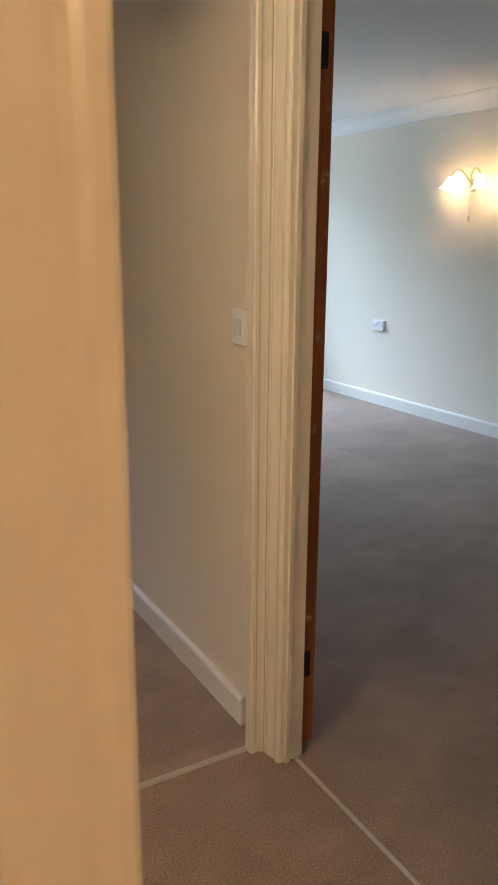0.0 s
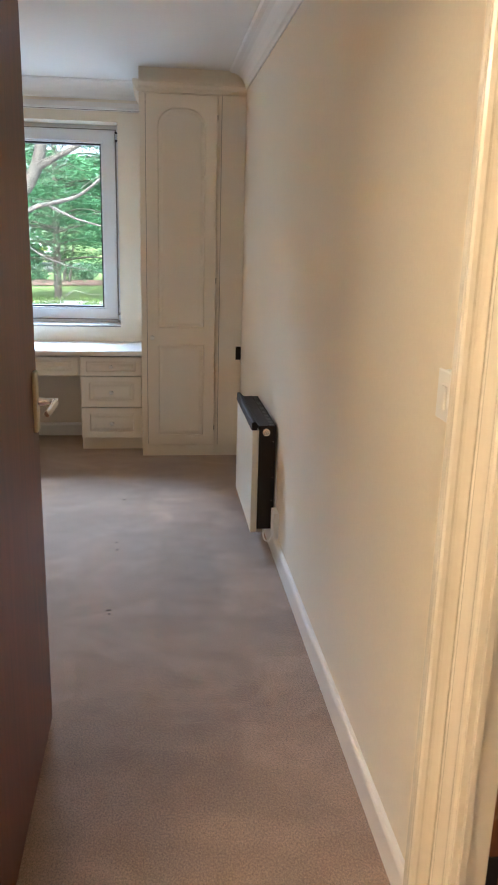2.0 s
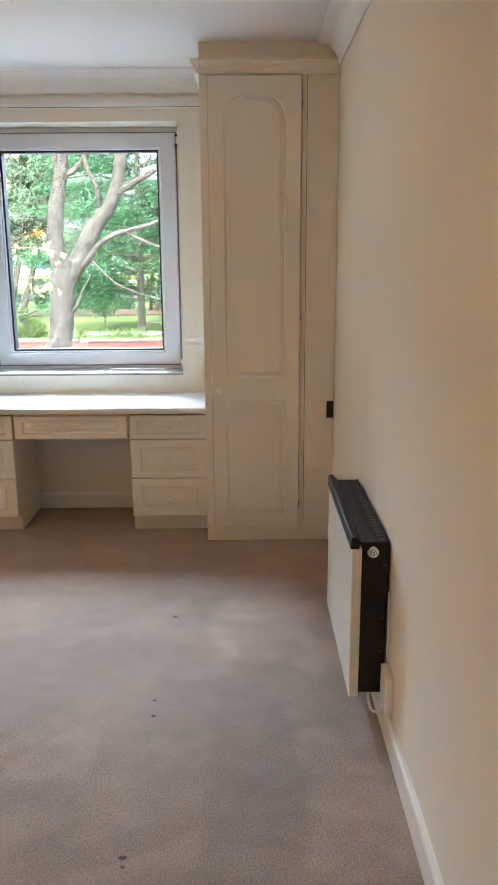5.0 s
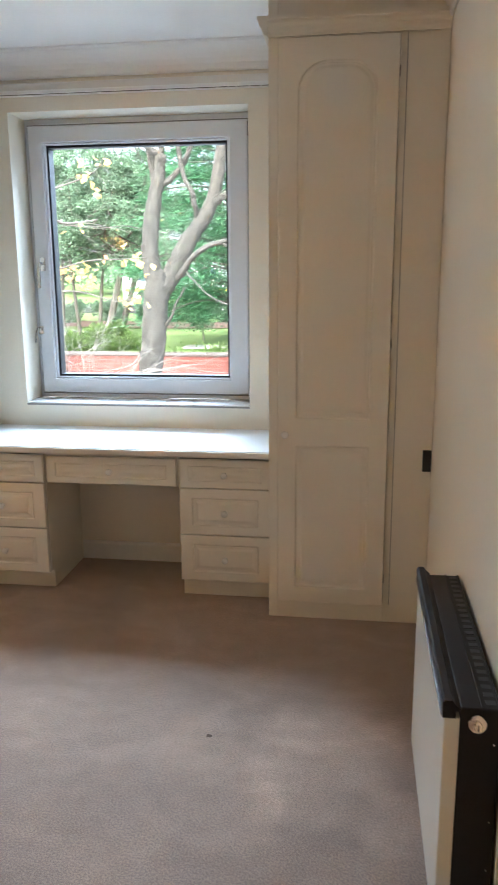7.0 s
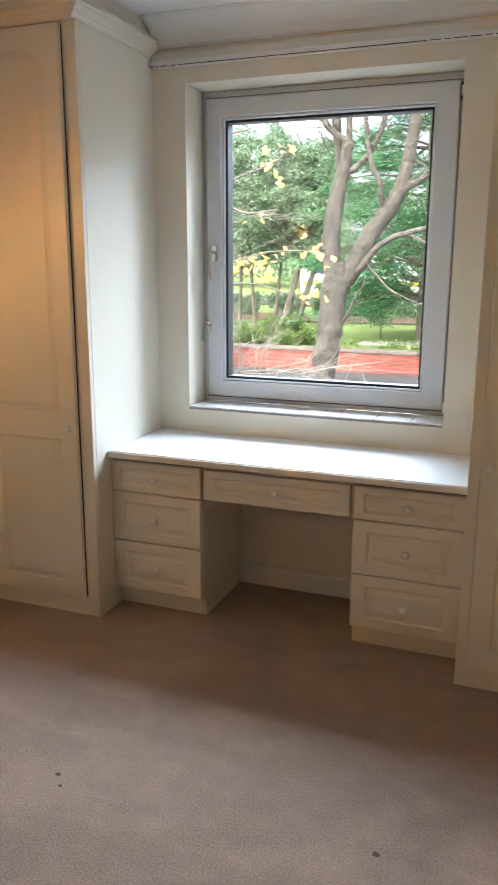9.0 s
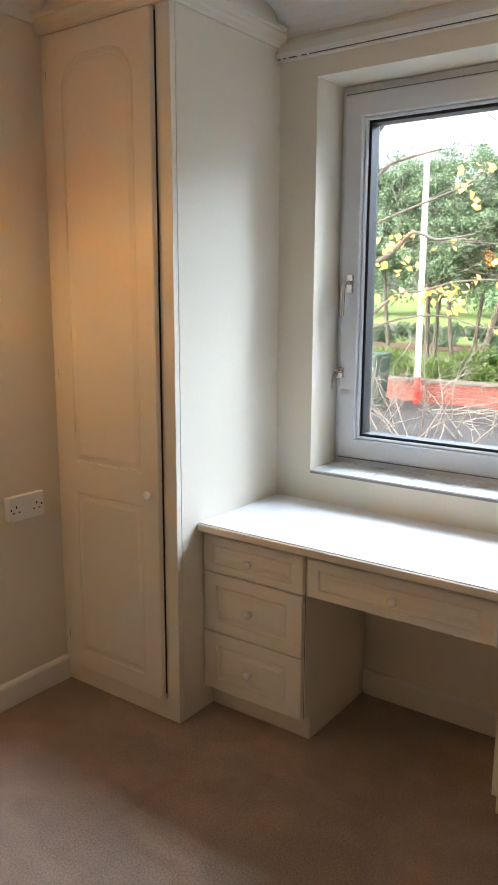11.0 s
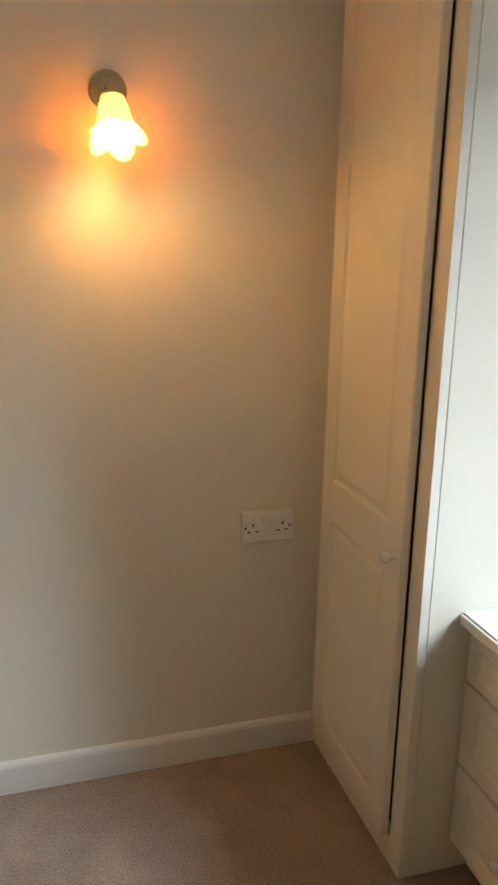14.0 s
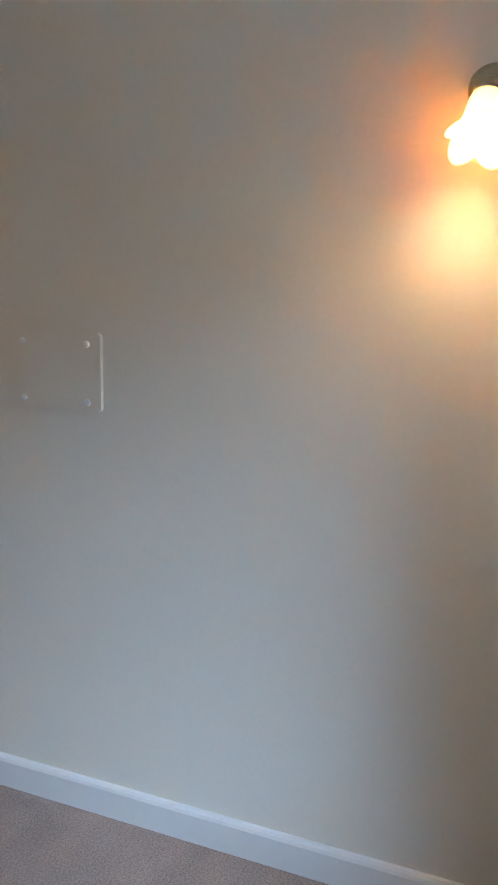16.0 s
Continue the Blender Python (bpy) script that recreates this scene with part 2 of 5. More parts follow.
MAHOGANY = wood_material("dark_mahogany_door", (0.078, 0.020, 0.011), (0.150, 0.043, 0.022), 0.36, (9, 9, 0.7))
EDGEWOOD = wood_material("worn_brown_door_edge", (0.19, 0.058, 0.016), (0.34, 0.115, 0.029), 0.42, (16, 16, 0.8), (0.42, 0.30, 0.18))
STRIP = material("dull_metal_threshold", (0.55, 0.51, 0.46), 0.42, 0.55, vary=0.15, scale=14)
GLASS = glass_material()
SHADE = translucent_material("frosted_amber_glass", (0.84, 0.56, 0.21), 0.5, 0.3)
# emission added to the frosted glass, in place of bulb light passing through
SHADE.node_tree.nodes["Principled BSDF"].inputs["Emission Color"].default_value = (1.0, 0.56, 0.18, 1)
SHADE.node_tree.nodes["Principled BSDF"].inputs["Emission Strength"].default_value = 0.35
BULB = bulb_material()
BULB_LIVING = emitter("lit_bulb_living", (1.0, 0.66, 0.36), 16.0)
BULB_HALL = emitter("lit_globe_hall", (1.0, 0.78, 0.54), 3.7)
BULB_LOBBY = emitter("lit_globe_lobby", (1.0, 0.62, 0.33), 3.4)
SHADE_WHITE = translucent_material("frosted_white_glass", (0.90, 0.86, 0.78), 0.8, 0.3)
BARK = material("grey_bark", (0.074, 0.067, 0.056), 0.92, span=(0.80, 1.20), vary=0.6, scale=16, grain=70, bump=0.06, stain=((0.085, 0.105, 0.045), 2.4, 0.62, 0.76))
TWIG = material("pale_dry_twig", (0.19, 0.17, 0.15), 0.9, vary=0.25, scale=9, grain=45)
BARK_DARK = material("brown_bark", (0.088, 0.078, 0.066), 0.9, vary=0.3, scale=9, grain=45, bump=0.02)
LEAF_CONIFER = leaf_material("conifer_green", ((0.014, 0.055, 0.032), (0.10, 0.26, 0.12), (0.045, 0.14, 0.065)), 0.2)
LEAF_HOLLY = leaf_material("holly_green", ((0.075, 0.14, 0.085), (0.25, 0.36, 0.24), (0.15, 0.245, 0.16)), 0.25)
LEAF_SHRUB = leaf_material("shrub_green", ((0.045, 0.10, 0.025), (0.16, 0.25, 0.07), (0.09, 0.16, 0.04)), 0.3)
LEAF_AUTUMN = leaf_material("autumn_yellow", ((0.72, 0.48, 0.12), (0.74, 0.34, 0.14), (0.82, 0.62, 0.22)), 0.4)
LAWN = material("lawn_grass", (0.165, 0.24, 0.085), 0.9, vary=0.25, scale=1.2, grain=26, bump=0.03, spec=0.1)
TARMAC = material("grey_tarmac", (0.052, 0.052, 0.055), 0.85, vary=0.2, scale=1.1, grain=90, bump=0.006)
SOIL = material("leaf_mulch", (0.15, 0.095, 0.07), 0.95, vary=0.35, scale=3, grain=30, bump=0.02)
BRICK = material("red_brick", (0.225, 0.062, 0.048), 0.85, vary=0.30, scale=2.5, grain=40, bump=0.003, stain=((0.20, 0.10, 0.08), 3.0, 0.55, 0.72))
MORTAR = material("grey_mortar", (0.24, 0.17, 0.14), 0.95, vary=0.2)
COPING = material("grey_coping_stone", (0.14, 0.12, 0.11), 0.9, vary=0.3, scale=3)
# shared by the garden path and the slab added to bounce light indoors
PAVING = material("pale_concrete_paving", (0.36, 0.355, 0.35), 0.9, vary=0.12, scale=1.5, grain=60, bump=0.004)
POLEWHITE = material("white_pole_paint", (0.85, 0.85, 0.83), 0.4, vary=0.03)
POLERED = material("red_pole_paint", (0.55, 0.05, 0.04), 0.4, vary=0.05)
VANWHITE = material("white_van_paint", (0.80, 0.80, 0.80), 0.3, vary=0.03)
VANYELLOW = material("yellow_stripe_paint", (0.75, 0.55, 0.05), 0.4, vary=0.05)
VANGLASS = material("dark_van_glass", (0.05, 0.09, 0.13), 0.1, vary=0.05)
BINGREEN = material("dark_green_plastic", (0.02, 0.07, 0.05), 0.45, vary=0.1)


# ---- building helpers ----
def part(name, bm, mat, parent=None, label="", smooth=False, at=None):
    me = bpy.data.meshes.new(name)
    bmesh.ops.recalc_face_normals(bm, faces=bm.faces)
    bm.to_mesh(me)
    bm.free()
    me.materials.append(mat)
    if smooth:
        for p in me.polygons:
            p.use_smooth = True
        me.set_sharp_from_angle(angle=radians(40))
    ob = new(name, me)
    if parent:
        ob.parent = parent
    if at is not None:
        ob.matrix_basis = at
    if label:
        ob["label"] = label
    return ob


def thing(name, label, category, group="", kind="", at=None):
    ob = new(name)
    ob.empty_display_size = 0.05
    if at is not None:
        ob.matrix_basis = at
    return tagged(ob, label, category, group, kind)


def structure(name, bm, mat, label, category):
    return tagged(part(name, bm, mat), label, category, kind="structure")


def box(bm, x0, x1, y0, y1, z0, z1, bevel=0.0, segments=2):
    r = bmesh.ops.create_cube(bm, size=1)
    for v in r["verts"]:
        v.co = Vector((x0 + (v.co.x + 0.5) * (x1 - x0), y0 + (v.co.y + 0.5) * (y1 - y0), z0 + (v.co.z + 0.5) * (z1 - z0)))
    if bevel:
        edges = list({e for v in r["verts"] for e in v.link_edges})
        bmesh.ops.bevel(bm, geom=edges, offset=bevel, segments=segments, affect="EDGES", profile=0.5)
    return bm


def boxed(*args, **kw):
    return box(bmesh.new(), *args, **kw)


def prism(bm, pts, axis, a, b):
    """A polygon drawn across an axis and drawn out along it from a to b."""
    def place(p, v):
        return {"x": (v, p[0], p[1]), "y": (p[0], v, p[1]), "z": (p[0], p[1], v)}[axis]
    lo, hi = [bm.verts.new(place(p, a)) for p in pts], [bm.verts.new(place(p, b)) for p in pts]
    bm.faces.new(lo), bm.faces.new(hi)
    for i in range(len(pts)):
        j = (i + 1) % len(pts)
        bm.faces.new((lo[i], lo[j], hi[j], hi[i]))
    return bm


def loft(bm, rings, close=True, cap=(True, True)):
    made = [[bm.verts.new(p) for p in ring] for ring in rings]
    for r0, r1 in zip(made, made[1:]):
        k = len(r0)
        for i in range(k if close else k - 1):
            j = (i + 1) % k
            bm.faces.new((r0[i], r0[j], r1[j], r1[i]))
    if cap[0]:
        bm.faces.new(made[0])
    if cap[1]:
        bm.faces.new(made[-1])
    return bm


def turned(profile, n=20, axis="z", cap=(True, True)):
    """A turned body: profile rows of (radius, height) along the axis."""
    bm = bmesh.new()
    rings = []
    for r, h in profile:
        ring = []
        for i in range(n):
            a = 2 * math.pi * i / n
            c, s = r * math.cos(a), r * math.sin(a)
            ring.append({"z": (c, s, h), "y": (c, h, s), "x": (h, c, s)}[axis])
        rings.append(ring)
    return loft(bm, rings, True, cap)


def tube(bm, pts, radii, n=8):
    """A bent tube through the points, of changing radius."""
    rings = []
    pts = [Vector(p) for p in pts]
    for i, p in enumerate(pts):
        d = (pts[min(i + 1, len(pts) - 1)] - pts[max(i - 1, 0)]).normalized()
        side = d.cross(Vector((0.13, 1, 0.21))).normalized()
        up = side.cross(d)
        rings.append([p + radii[i] * (math.cos(2 * math.pi * k / n) * side + math.sin(2 * math.pi * k / n) * up) for k in range(n)])
    return loft(bm, rings)


def smooth_path(pts, n=6):
    pts = [Vector(p) for p in pts]
    out = []
    for i in range(len(pts) - 1):
        p0, p1, p2, p3 = pts[max(i - 1, 0)], pts[i], pts[i + 1], pts[min(i + 2, len(pts) - 1)]
        for k in range(n):
            t = k / n
            out.append(0.5 * (2 * p1 + (p2 - p0) * t + (2 * p0 - 5 * p1 + 4 * p2 - p3) * t * t + (3 * p1 - p0 - 3 * p2 + p3) * t ** 3))
    return out + [pts[-1]]


# ---- the rooms ----
LEFT, RIGHT, FAR, NEAR, CEIL = -1.363, 1.247, 7.986, 3.748, 2.37
LIV_FACE, LIV_X, LIV_Y = 1.315, 4.52, 8.68
OPEN_L, OPEN_R, DOOR_TOP = 0.392, 1.191, 1.96

# floors
structure("floor_bedroom", boxed(LEFT - 0.1, RIGHT + 0.03, 3.715, FAR + 0.02, -0.08, 0.0), CARPET, "pinkish-beige cut-pile carpet with worn patches", "carpet")
structure("floor_hall", boxed(-0.9, 1.285, 0.4, 3.692, -0.08, 0.0), CARPET, "beige cut-pile hall carpet", "carpet")
structure("floor_living_room", boxed(1.298, LIV_X + 0.1, 0.4, LIV_Y + 0.1, -0.08, 0.0), CARPET, "beige living room carpet with brushed marks", "carpet")


def threshold(name, x0, x1, y0, y1, along):
    bm = bmesh.new()
    w = (y1 - y0) if along == "x" else (x1 - x0)
    prof = [(0, -0.02), (0, 0.001), (w * 0.2, 0.0045), (w * 0.5, 0.006), (w * 0.8, 0.0045), (w, 0.001), (w, -0.02)]
    if along == "x":
        prism(bm, [(y0 + a, b) for a, b in prof], "x", x0, x1)
    else:
        prism(bm, [(x0 + a, b) for a, b in prof], "y", y0, y1)
    return tagged(part(name, bm, STRIP), "scuffed metal carpet threshold strip in the doorway", "threshold", kind="structure")


threshold("threshold_bedroom", OPEN_L, 1.20, 3.692, 3.715, "x")
threshold("threshold_living_room", 1.285, 1.298, 2.83, 3.60, "y")

# window wall with the opening
WX0, WX1, WZ0, WZ1 = -0.655, 0.452, 0.795, 2.13
bm = bmesh.new()
for a in ((LEFT - 0.1, WX0, 0, CEIL), (WX1, RIGHT, 0, CEIL), (WX0, WX1, -0.0, WZ0 - 0.012), (WX0, WX1, WZ1, CEIL)):
    box(bm, a[0], a[1], FAR, FAR + 0.30, a[2], a[3])
structure("wall_window", bm, WALL, "cream-painted window wall with a deep reveal", "wall")
structure("wall_lamp_side", boxed(LEFT - 0.1, LEFT, NEAR - 0.1, FAR, 0, CEIL), WALL, "magnolia-painted plaster wall", "wall")
bm = bmesh.new()
for a in ((3.635, LIV_Y, 0, CEIL), (0.4, 2.80, 0, CEIL), (2.80, 3.635, DOOR_TOP + 0.03, CEIL)):
    box(bm, RIGHT, LIV_FACE, a[0], a[1], a[2], a[3])
structure("wall_partition", bm, WALL, "magnolia-painted partition wall with a heater", "wall")
bm = bmesh.new()
for a in ((LEFT - 0.1, OPEN_L - 0.03, 0, CEIL), (1.222, RIGHT, 0, CEIL), (OPEN_L - 0.03, 1.222, DOOR_TOP + 0.03, CEIL)):
    box(bm, a[0], a[1], 3.688, NEAR, a[2], a[3])
structure("wall_hall_end", bm, WALL, "magnolia-painted wall with the bedroom doorway", "wall")
bm = bmesh.new()
for a in ((-0.9, 0.358, 0, CEIL), (1.21, RIGHT, 0, CEIL), (0.358, 1.21, DOOR_TOP + 0.03, CEIL)):
    box(bm, a[0], a[1], 2.40, 2.50, a[2], a[3])
structure("wall_hall_inner", bm, WALL, "magnolia-painted wall with a cased opening", "wall")
structure("wall_hall_side", boxed(-1.0, -0.9, 0.4, 3.688, 0, CEIL), WALL, "plain hall wall", "wall")
structure("wall_hall_back", boxed(-1.0, LIV_X + 0.1, 0.3, 0.4, 0, CEIL), WALL, "plain back wall", "wall")
structure("wall_living_far", boxed(LIV_X, LIV_X + 0.1, 0.4, LIV_Y, 0, CEIL), WALL, "pale cream living room wall", "wall")
bm = bmesh.new()
for a in ((LIV_FACE, 2.1, 0, CEIL), (3.95, LIV_X + 0.1, 0, CEIL), (2.1, 3.95, 0, 0.75), (2.1, 3.95, 2.15, CEIL)):
    box(bm, a[0], a[1], LIV_Y, LIV_Y + 0.25, a[2], a[3])
structure("wall_living_window", bm, WALL, "pale cream living room window wall", "wall")

# ceilings
structure("ceiling_bedroom", boxed(LEFT - 0.1, RIGHT, NEAR - 0.1, FAR + 0.3, CEIL, CEIL + 0.1), CEILING, "white painted ceiling", "ceiling")
structure("ceiling_hall", boxed(-1.0, RIGHT, 0.3, 3.685, CEIL, CEIL + 0.1), CEILING, "white painted ceiling", "ceiling")
structure("ceiling_living_room", boxed(RIGHT + 0.002, LIV_X + 0.1, 0.3, LIV_Y + 0.25, CEIL, CEIL + 0.1), CEILING, "white painted ceiling", "ceiling")


def cornice(name, run, across, a, b, sign, size=0.105):
    """A coved cornice along an axis, standing out from the wall at 'across' by sign."""
    prof = [(0, CEIL), (0, CEIL - size), (0.006, CEIL - size), (0.010, CEIL - size + 0.006)]
    for i in range(7):
        t = i / 6 * math.pi / 2
        prof.append((size - 0.008 - (size - 0.02) * math.cos(t), CEIL - 0.012 - (size - 0.022) * (1 - math.sin(t))))
    prof += [(size - 0.004, CEIL - 0.008), (size, CEIL - 0.006), (size, CEIL)]
    bm = bmesh.new()
    prism(bm, [(across + sign * u, v) for u, v in prof], run, a, b)
    return structure(name, bm, CEILING, "white coved plaster cornice", "cornice")


cornice("trim_cornice_window", "x", FAR - 0.001, -0.80, 0.606, -1)
cornice("trim_cornice_partition", "y", RIGHT - 0.001, NEAR, 7.42, -1)
cornice("trim_cornice_lamp_wall", "y", LEFT + 0.001, NEAR, 7.42, 1)
cornice("trim_cornice_living", "y", LIV_X - 0.001, 0.4, LIV_Y, -1, 0.11)
cornice("trim_cornice_living_window", "x", LIV_Y - 0.001, LIV_FACE, LIV_X - 0.10, -1, 0.11)


def baseboard(name, run, across, a, b, sign, h=0.092, d=0.017):
    prof = [(0, 0), (d, 0), (d, h - 0.014), (d - 0.003, h - 0.006), (d - 0.008, h - 0.001), (0, h)]
    bm = bmesh.new()
    prism(bm, [(across + sign * u, v) for u, v in prof], run, a, b)
    return structure(name, bm, SKIRT, "white gloss-painted skirting board", "skirting")


baseboard("baseboard_lamp_wall", "y", LEFT, NEAR, 7.418, 1)
baseboard("baseboard_partition", "y", RIGHT, 3.80, 7.418, -1)
baseboard("baseboard_under_desk", "x", FAR, -0.405, 0.201, -1)
baseboard("baseboard_living", "y", LIV_X, 0.4, LIV_Y, -1, 0.10)
baseboard("baseboard_living_window", "x", LIV_Y, LIV_FACE, LIV_X - 0.018, -1, 0.10)


def architrave(name, run, across, sign, inner, out_sign, lo, hi, width=0.062):
    """A moulded upright casing: inner is the edge by the opening, drawn out over z from lo to hi."""
    w = width
    prof = [(0, 0), (0, 0.007), (0.004, 0.011), (0.012, 0.012), (0.017, 0.0104), (0.022, 0.0104), (0.030, 0.012), (w * 0.62, 0.0145), (w * 0.78, 0.017), (w * 0.86, 0.0155), (w * 0.92, 0.0175), (w - 0.003, 0.0175), (w, 0.015), (w, 0)]
    bm = bmesh.new()
    pts = [(inner + out_sign * u, across + sign * v) for u, v in prof]
    if run == "y":
        pts = [(p[1], p[0]) for p in pts]
    prism(bm, pts, "z", lo, hi)
    return structure(name, bm, GLOSS, "cream gloss-painted moulded door casing", "door casing")


# bedroom doorway: lining, stop and casings
bm = bmesh.new()
prism(bm, [(OPEN_R, 3.686), (1.2225, 3.686), (1.2225, NEAR + 0.002), (1.2195, NEAR + 0.002), (1.2195, 3.7035), (OPEN_R, 3.7035)], "z", 0, DOOR_TOP)
box(bm, OPEN_L - 0.03, OPEN_L, 3.686, NEAR + 0.004, 0, DOOR_TOP, 0.002)
box(bm, OPEN_L - 0.03, 1.222, 3.686, NEAR + 0.004, DOOR_TOP, DOOR_TOP + 0.03, 0.002)
structure("trim_bedroom_door_lining", bm, GLOSS, "cream gloss-painted bedroom door lining", "door frame")
architrave("trim_bedroom_casing_latch", "x", 3.686, -1, 1.192, 1, 0, DOOR_TOP + 0.06, 0.046)
architrave("trim_bedroom_casing_hinge", "x", 3.686, -1, OPEN_L - 0.004, -1, 0, DOOR_TOP + 0.06)
# living-room doorway
bm = bmesh.new()
box(bm, 1.240, 1.312, 3.602, 3.635, 0, DOOR_TOP, 0.002)
box(bm, 1.240, 1.312, 2.80, 2.832, 0, DOOR_TOP, 0.002)
box(bm, 1.240, 1.312, 2.80, 3.635, DOOR_TOP, DOOR_TOP + 0.03, 0.002)
box(bm, 1.254, 1.268, 3.594, 3.603, 0, DOOR_TOP, 0.001)
structure("trim_living_door_lining", bm, GLOSS, "cream gloss-painted living room door lining", "door frame")
architrave("trim_living_casing_hinge", "y", 1.2465, -1, 3.606, 1, 0, DOOR_TOP + 0.06, 0.062)
architrave("trim_living_casing_latch", "y", 1.2465, -1, 2.826, -1, 0, DOOR_TOP + 0.06, 0.062)
# cased opening between lobby and hall
bm = bmesh.new()
box(bm, 0.358, 0.386, 2.398, 2.502, 0, DOOR_TOP, 0.002)
box(bm, 1.184, 1.21, 2.398, 2.502, 0, DOOR_TOP, 0.002)
box(bm, 0.358, 1.21, 2.398, 2.502, DOOR_TOP, DOOR_TOP + 0.03, 0.002)
structure("trim_hall_lining", bm, GLOSS, "cream gloss-painted lining of a cased opening", "door frame")
architrave("trim_hall_casing_left", "x", 2.399, -1, 0.383, -1, 0, DOOR_TOP + 0.06, 0.075)
architrave("trim_hall_casing_right", "x", 2.399, -1, 1.188, 1, 0, DOOR_TOP + 0.06, 0.05)


# doors
def hinge(parent, z, knuckle, plate):
    h = part("hinge", boxed(*plate, z - 0.038, z + 0.038, bevel=0.0006), BLACKMETAL, parent, "black painted butt hinge")
    for k in range(5):
        prof = [(0.0052, z - 0.038 + k * 0.0155), (0.0058, z - 0.037 + k * 0.0155), (0.0058, z - 0.025 + k * 0.0155), (0.0052, z - 0.0238 + k * 0.0155)]
        part("knuckle", turned(prof, 10), GLOSS if k % 2 == 0 else BLACKMETAL, h, "paint-splashed hinge knuckle", True, Matrix.Translation((knuckle[0], knuckle[1], 0)))
    return h


def living_door():
    d = thing("door_living_room", "brown wooden door with a chipped edge, opened back against the wall", "door", kind="structure", at=pose(1.325, 3.632, 0, 0, 0, -7))
    part("leaf", boxed(0.0, 0.041, 0.004, 0.766, 0.012, 1.95, bevel=0.0015), EDGEWOOD, d)
    for z in (1.775, 0.257):
        hinge(d, z, (-0.0065, -0.002), (0.0005, 0.026, 0.0015, 0.0045))
    return d


living_door()


def bedroom_door():
    d = thing("door_bedroom", "dark mahogany flush door standing open into the bedroom", "door", kind="structure", at=pose(0.345, 3.79, 0, 0, 0, 0))
    part("leaf", boxed(0.0, 0.040, 0.008, 0.772, 0.010, 1.95, bevel=0.002), MAHOGANY, d)
    for side, x in ((1, 0.040), (-1, 0.0)):
        x0, x1 = (x, x + 0.010) if side > 0 else (x - 0.010, x)
        plate = part("handle_plate", boxed(x0, x1, 0.695, 0.738, 0.915, 1.075, bevel=0.003), BRASS, d, "satin brass lever backplate")
        neck = turned([(0.011, 0), (0.011, 0.012), (0.009, 0.016), (0.009, 0.048), (0.0095, 0.052)], 16, "x")
        part("neck", neck, STEEL, plate, "", True, pose(x1 if side > 0 else x0, 0.7165, 0.995, 0, 0, 0 if side > 0 else 180))
        bm = bmesh.new()
        xx = x + side * 0.052
        tube(bm, smooth_path([(xx - side * 0.004, 0.7165, 0.995), (xx + side * 0.004, 0.700, 0.996), (xx + side * 0.004, 0.66, 0.995), (xx, 0.615, 0.990), (xx - side * 0.004, 0.598, 0.987)], 4),
             [0.010, 0.0105, 0.0105, 0.010, 0.010, 0.0098, 0.0096, 0.0094, 0.0092, 0.009, 0.009, 0.0088, 0.0086, 0.0084, 0.0082, 0.008, 0.006], 12)
        part("lever", bm, STEEL, plate, "polished steel lever handle", True)
    return d


bedroom_door()
strike = tagged(part("strike_plate", boxed(1.2175, 1.2194, 3.712, 3.744, 0.925, 0.952, bevel=0.0005), BLACKMETAL), "small dark metal strike plate on the door lining", "strike plate")


# ---- fitted furniture ----
def round_rect(x0, x1, z0, z1, r_top, r_bot, n=6):
    """Outline with rounded top corners (and slightly rounded bottom ones)."""
    pts = []
    for cx, cz, r, a0 in ((x1 - r_bot, z0 + r_bot, r_bot, -90), (x1 - r_top, z1 - r_top, r_top, 0), (x0 + r_top, z1 - r_top, r_top, 90), (x0 + r_bot, z0 + r_bot, r_bot, 180)):
        for i in range(n + 1):
            a = radians(a0 + 90 * i / n)
            pts.append((cx + r * math.cos(a), cz + r * math.sin(a)))
    return pts


def panelled(w, h, t, panels, relief=0.0065):
    """A one-piece moulded front, w by h, front face at y = 0 looking to -y: a slab with routed raised panels.
    panels: rows of (x0, x1, z0, z1, top radius)."""
    bm = bmesh.new()
    b = 0.003
    outer = [(0, 0), (w, 0), (w, h), (0, h)]
    front_edges = []

    def ring(pts, y):
        vs = [bm.verts.new((p[0], y, p[1])) for p in pts]
        return vs, [bm.edges.new((vs[i], vs[(i + 1) % len(vs)])) for i in range(len(vs))]

    def band(r0, r1):
        for i in range(len(r0)):
            j = (i + 1) % len(r0)
            bm.faces.new((r0[i], r0[j], r1[j], r1[i]))

    back, _ = ring(outer, t)
    side, _ = ring(outer, b)
    face, edges = ring([(b, b), (w - b, b), (w - b, h - b), (b, h - b)], 0)
    bm.faces.new(back), band(back, side), band(side, face)
    front_edges += edges
    for x0, x1, z0, z1, r in panels:
        steps = [(0, 0), (0.003, relief * 0.75), (0.008, relief), (0.011, relief * 0.72), (0.017, relief * 0.66), (0.027, relief * 0.10), (0.030, 0.0002)]
        last = None
        for d, y in steps:
            vs, es = ring(round_rect(x0 + d, x1 - d, z0 + d, z1 - d, max(0.003, r - d), max(0.0015, 0.004 - d)), y)
            if last is None:
                front_edges += es
            else:
                band(last, vs)
            last = vs
        bm.faces.new(last)
    bmesh.ops.triangle_fill(bm, edges=front_edges, use_beauty=True, use_dissolve=False)
    return bm


KNOB_PROFILE = [(0.0085, 0.0), (0.0085, -0.003), (0.0055, -0.006), (0.0060, -0.012), (0.0115, -0.017), (0.0145, -0.022), (0.0145, -0.026), (0.0115, -0.0305), (0.006, -0.0325), (0.0008, -0.033)]


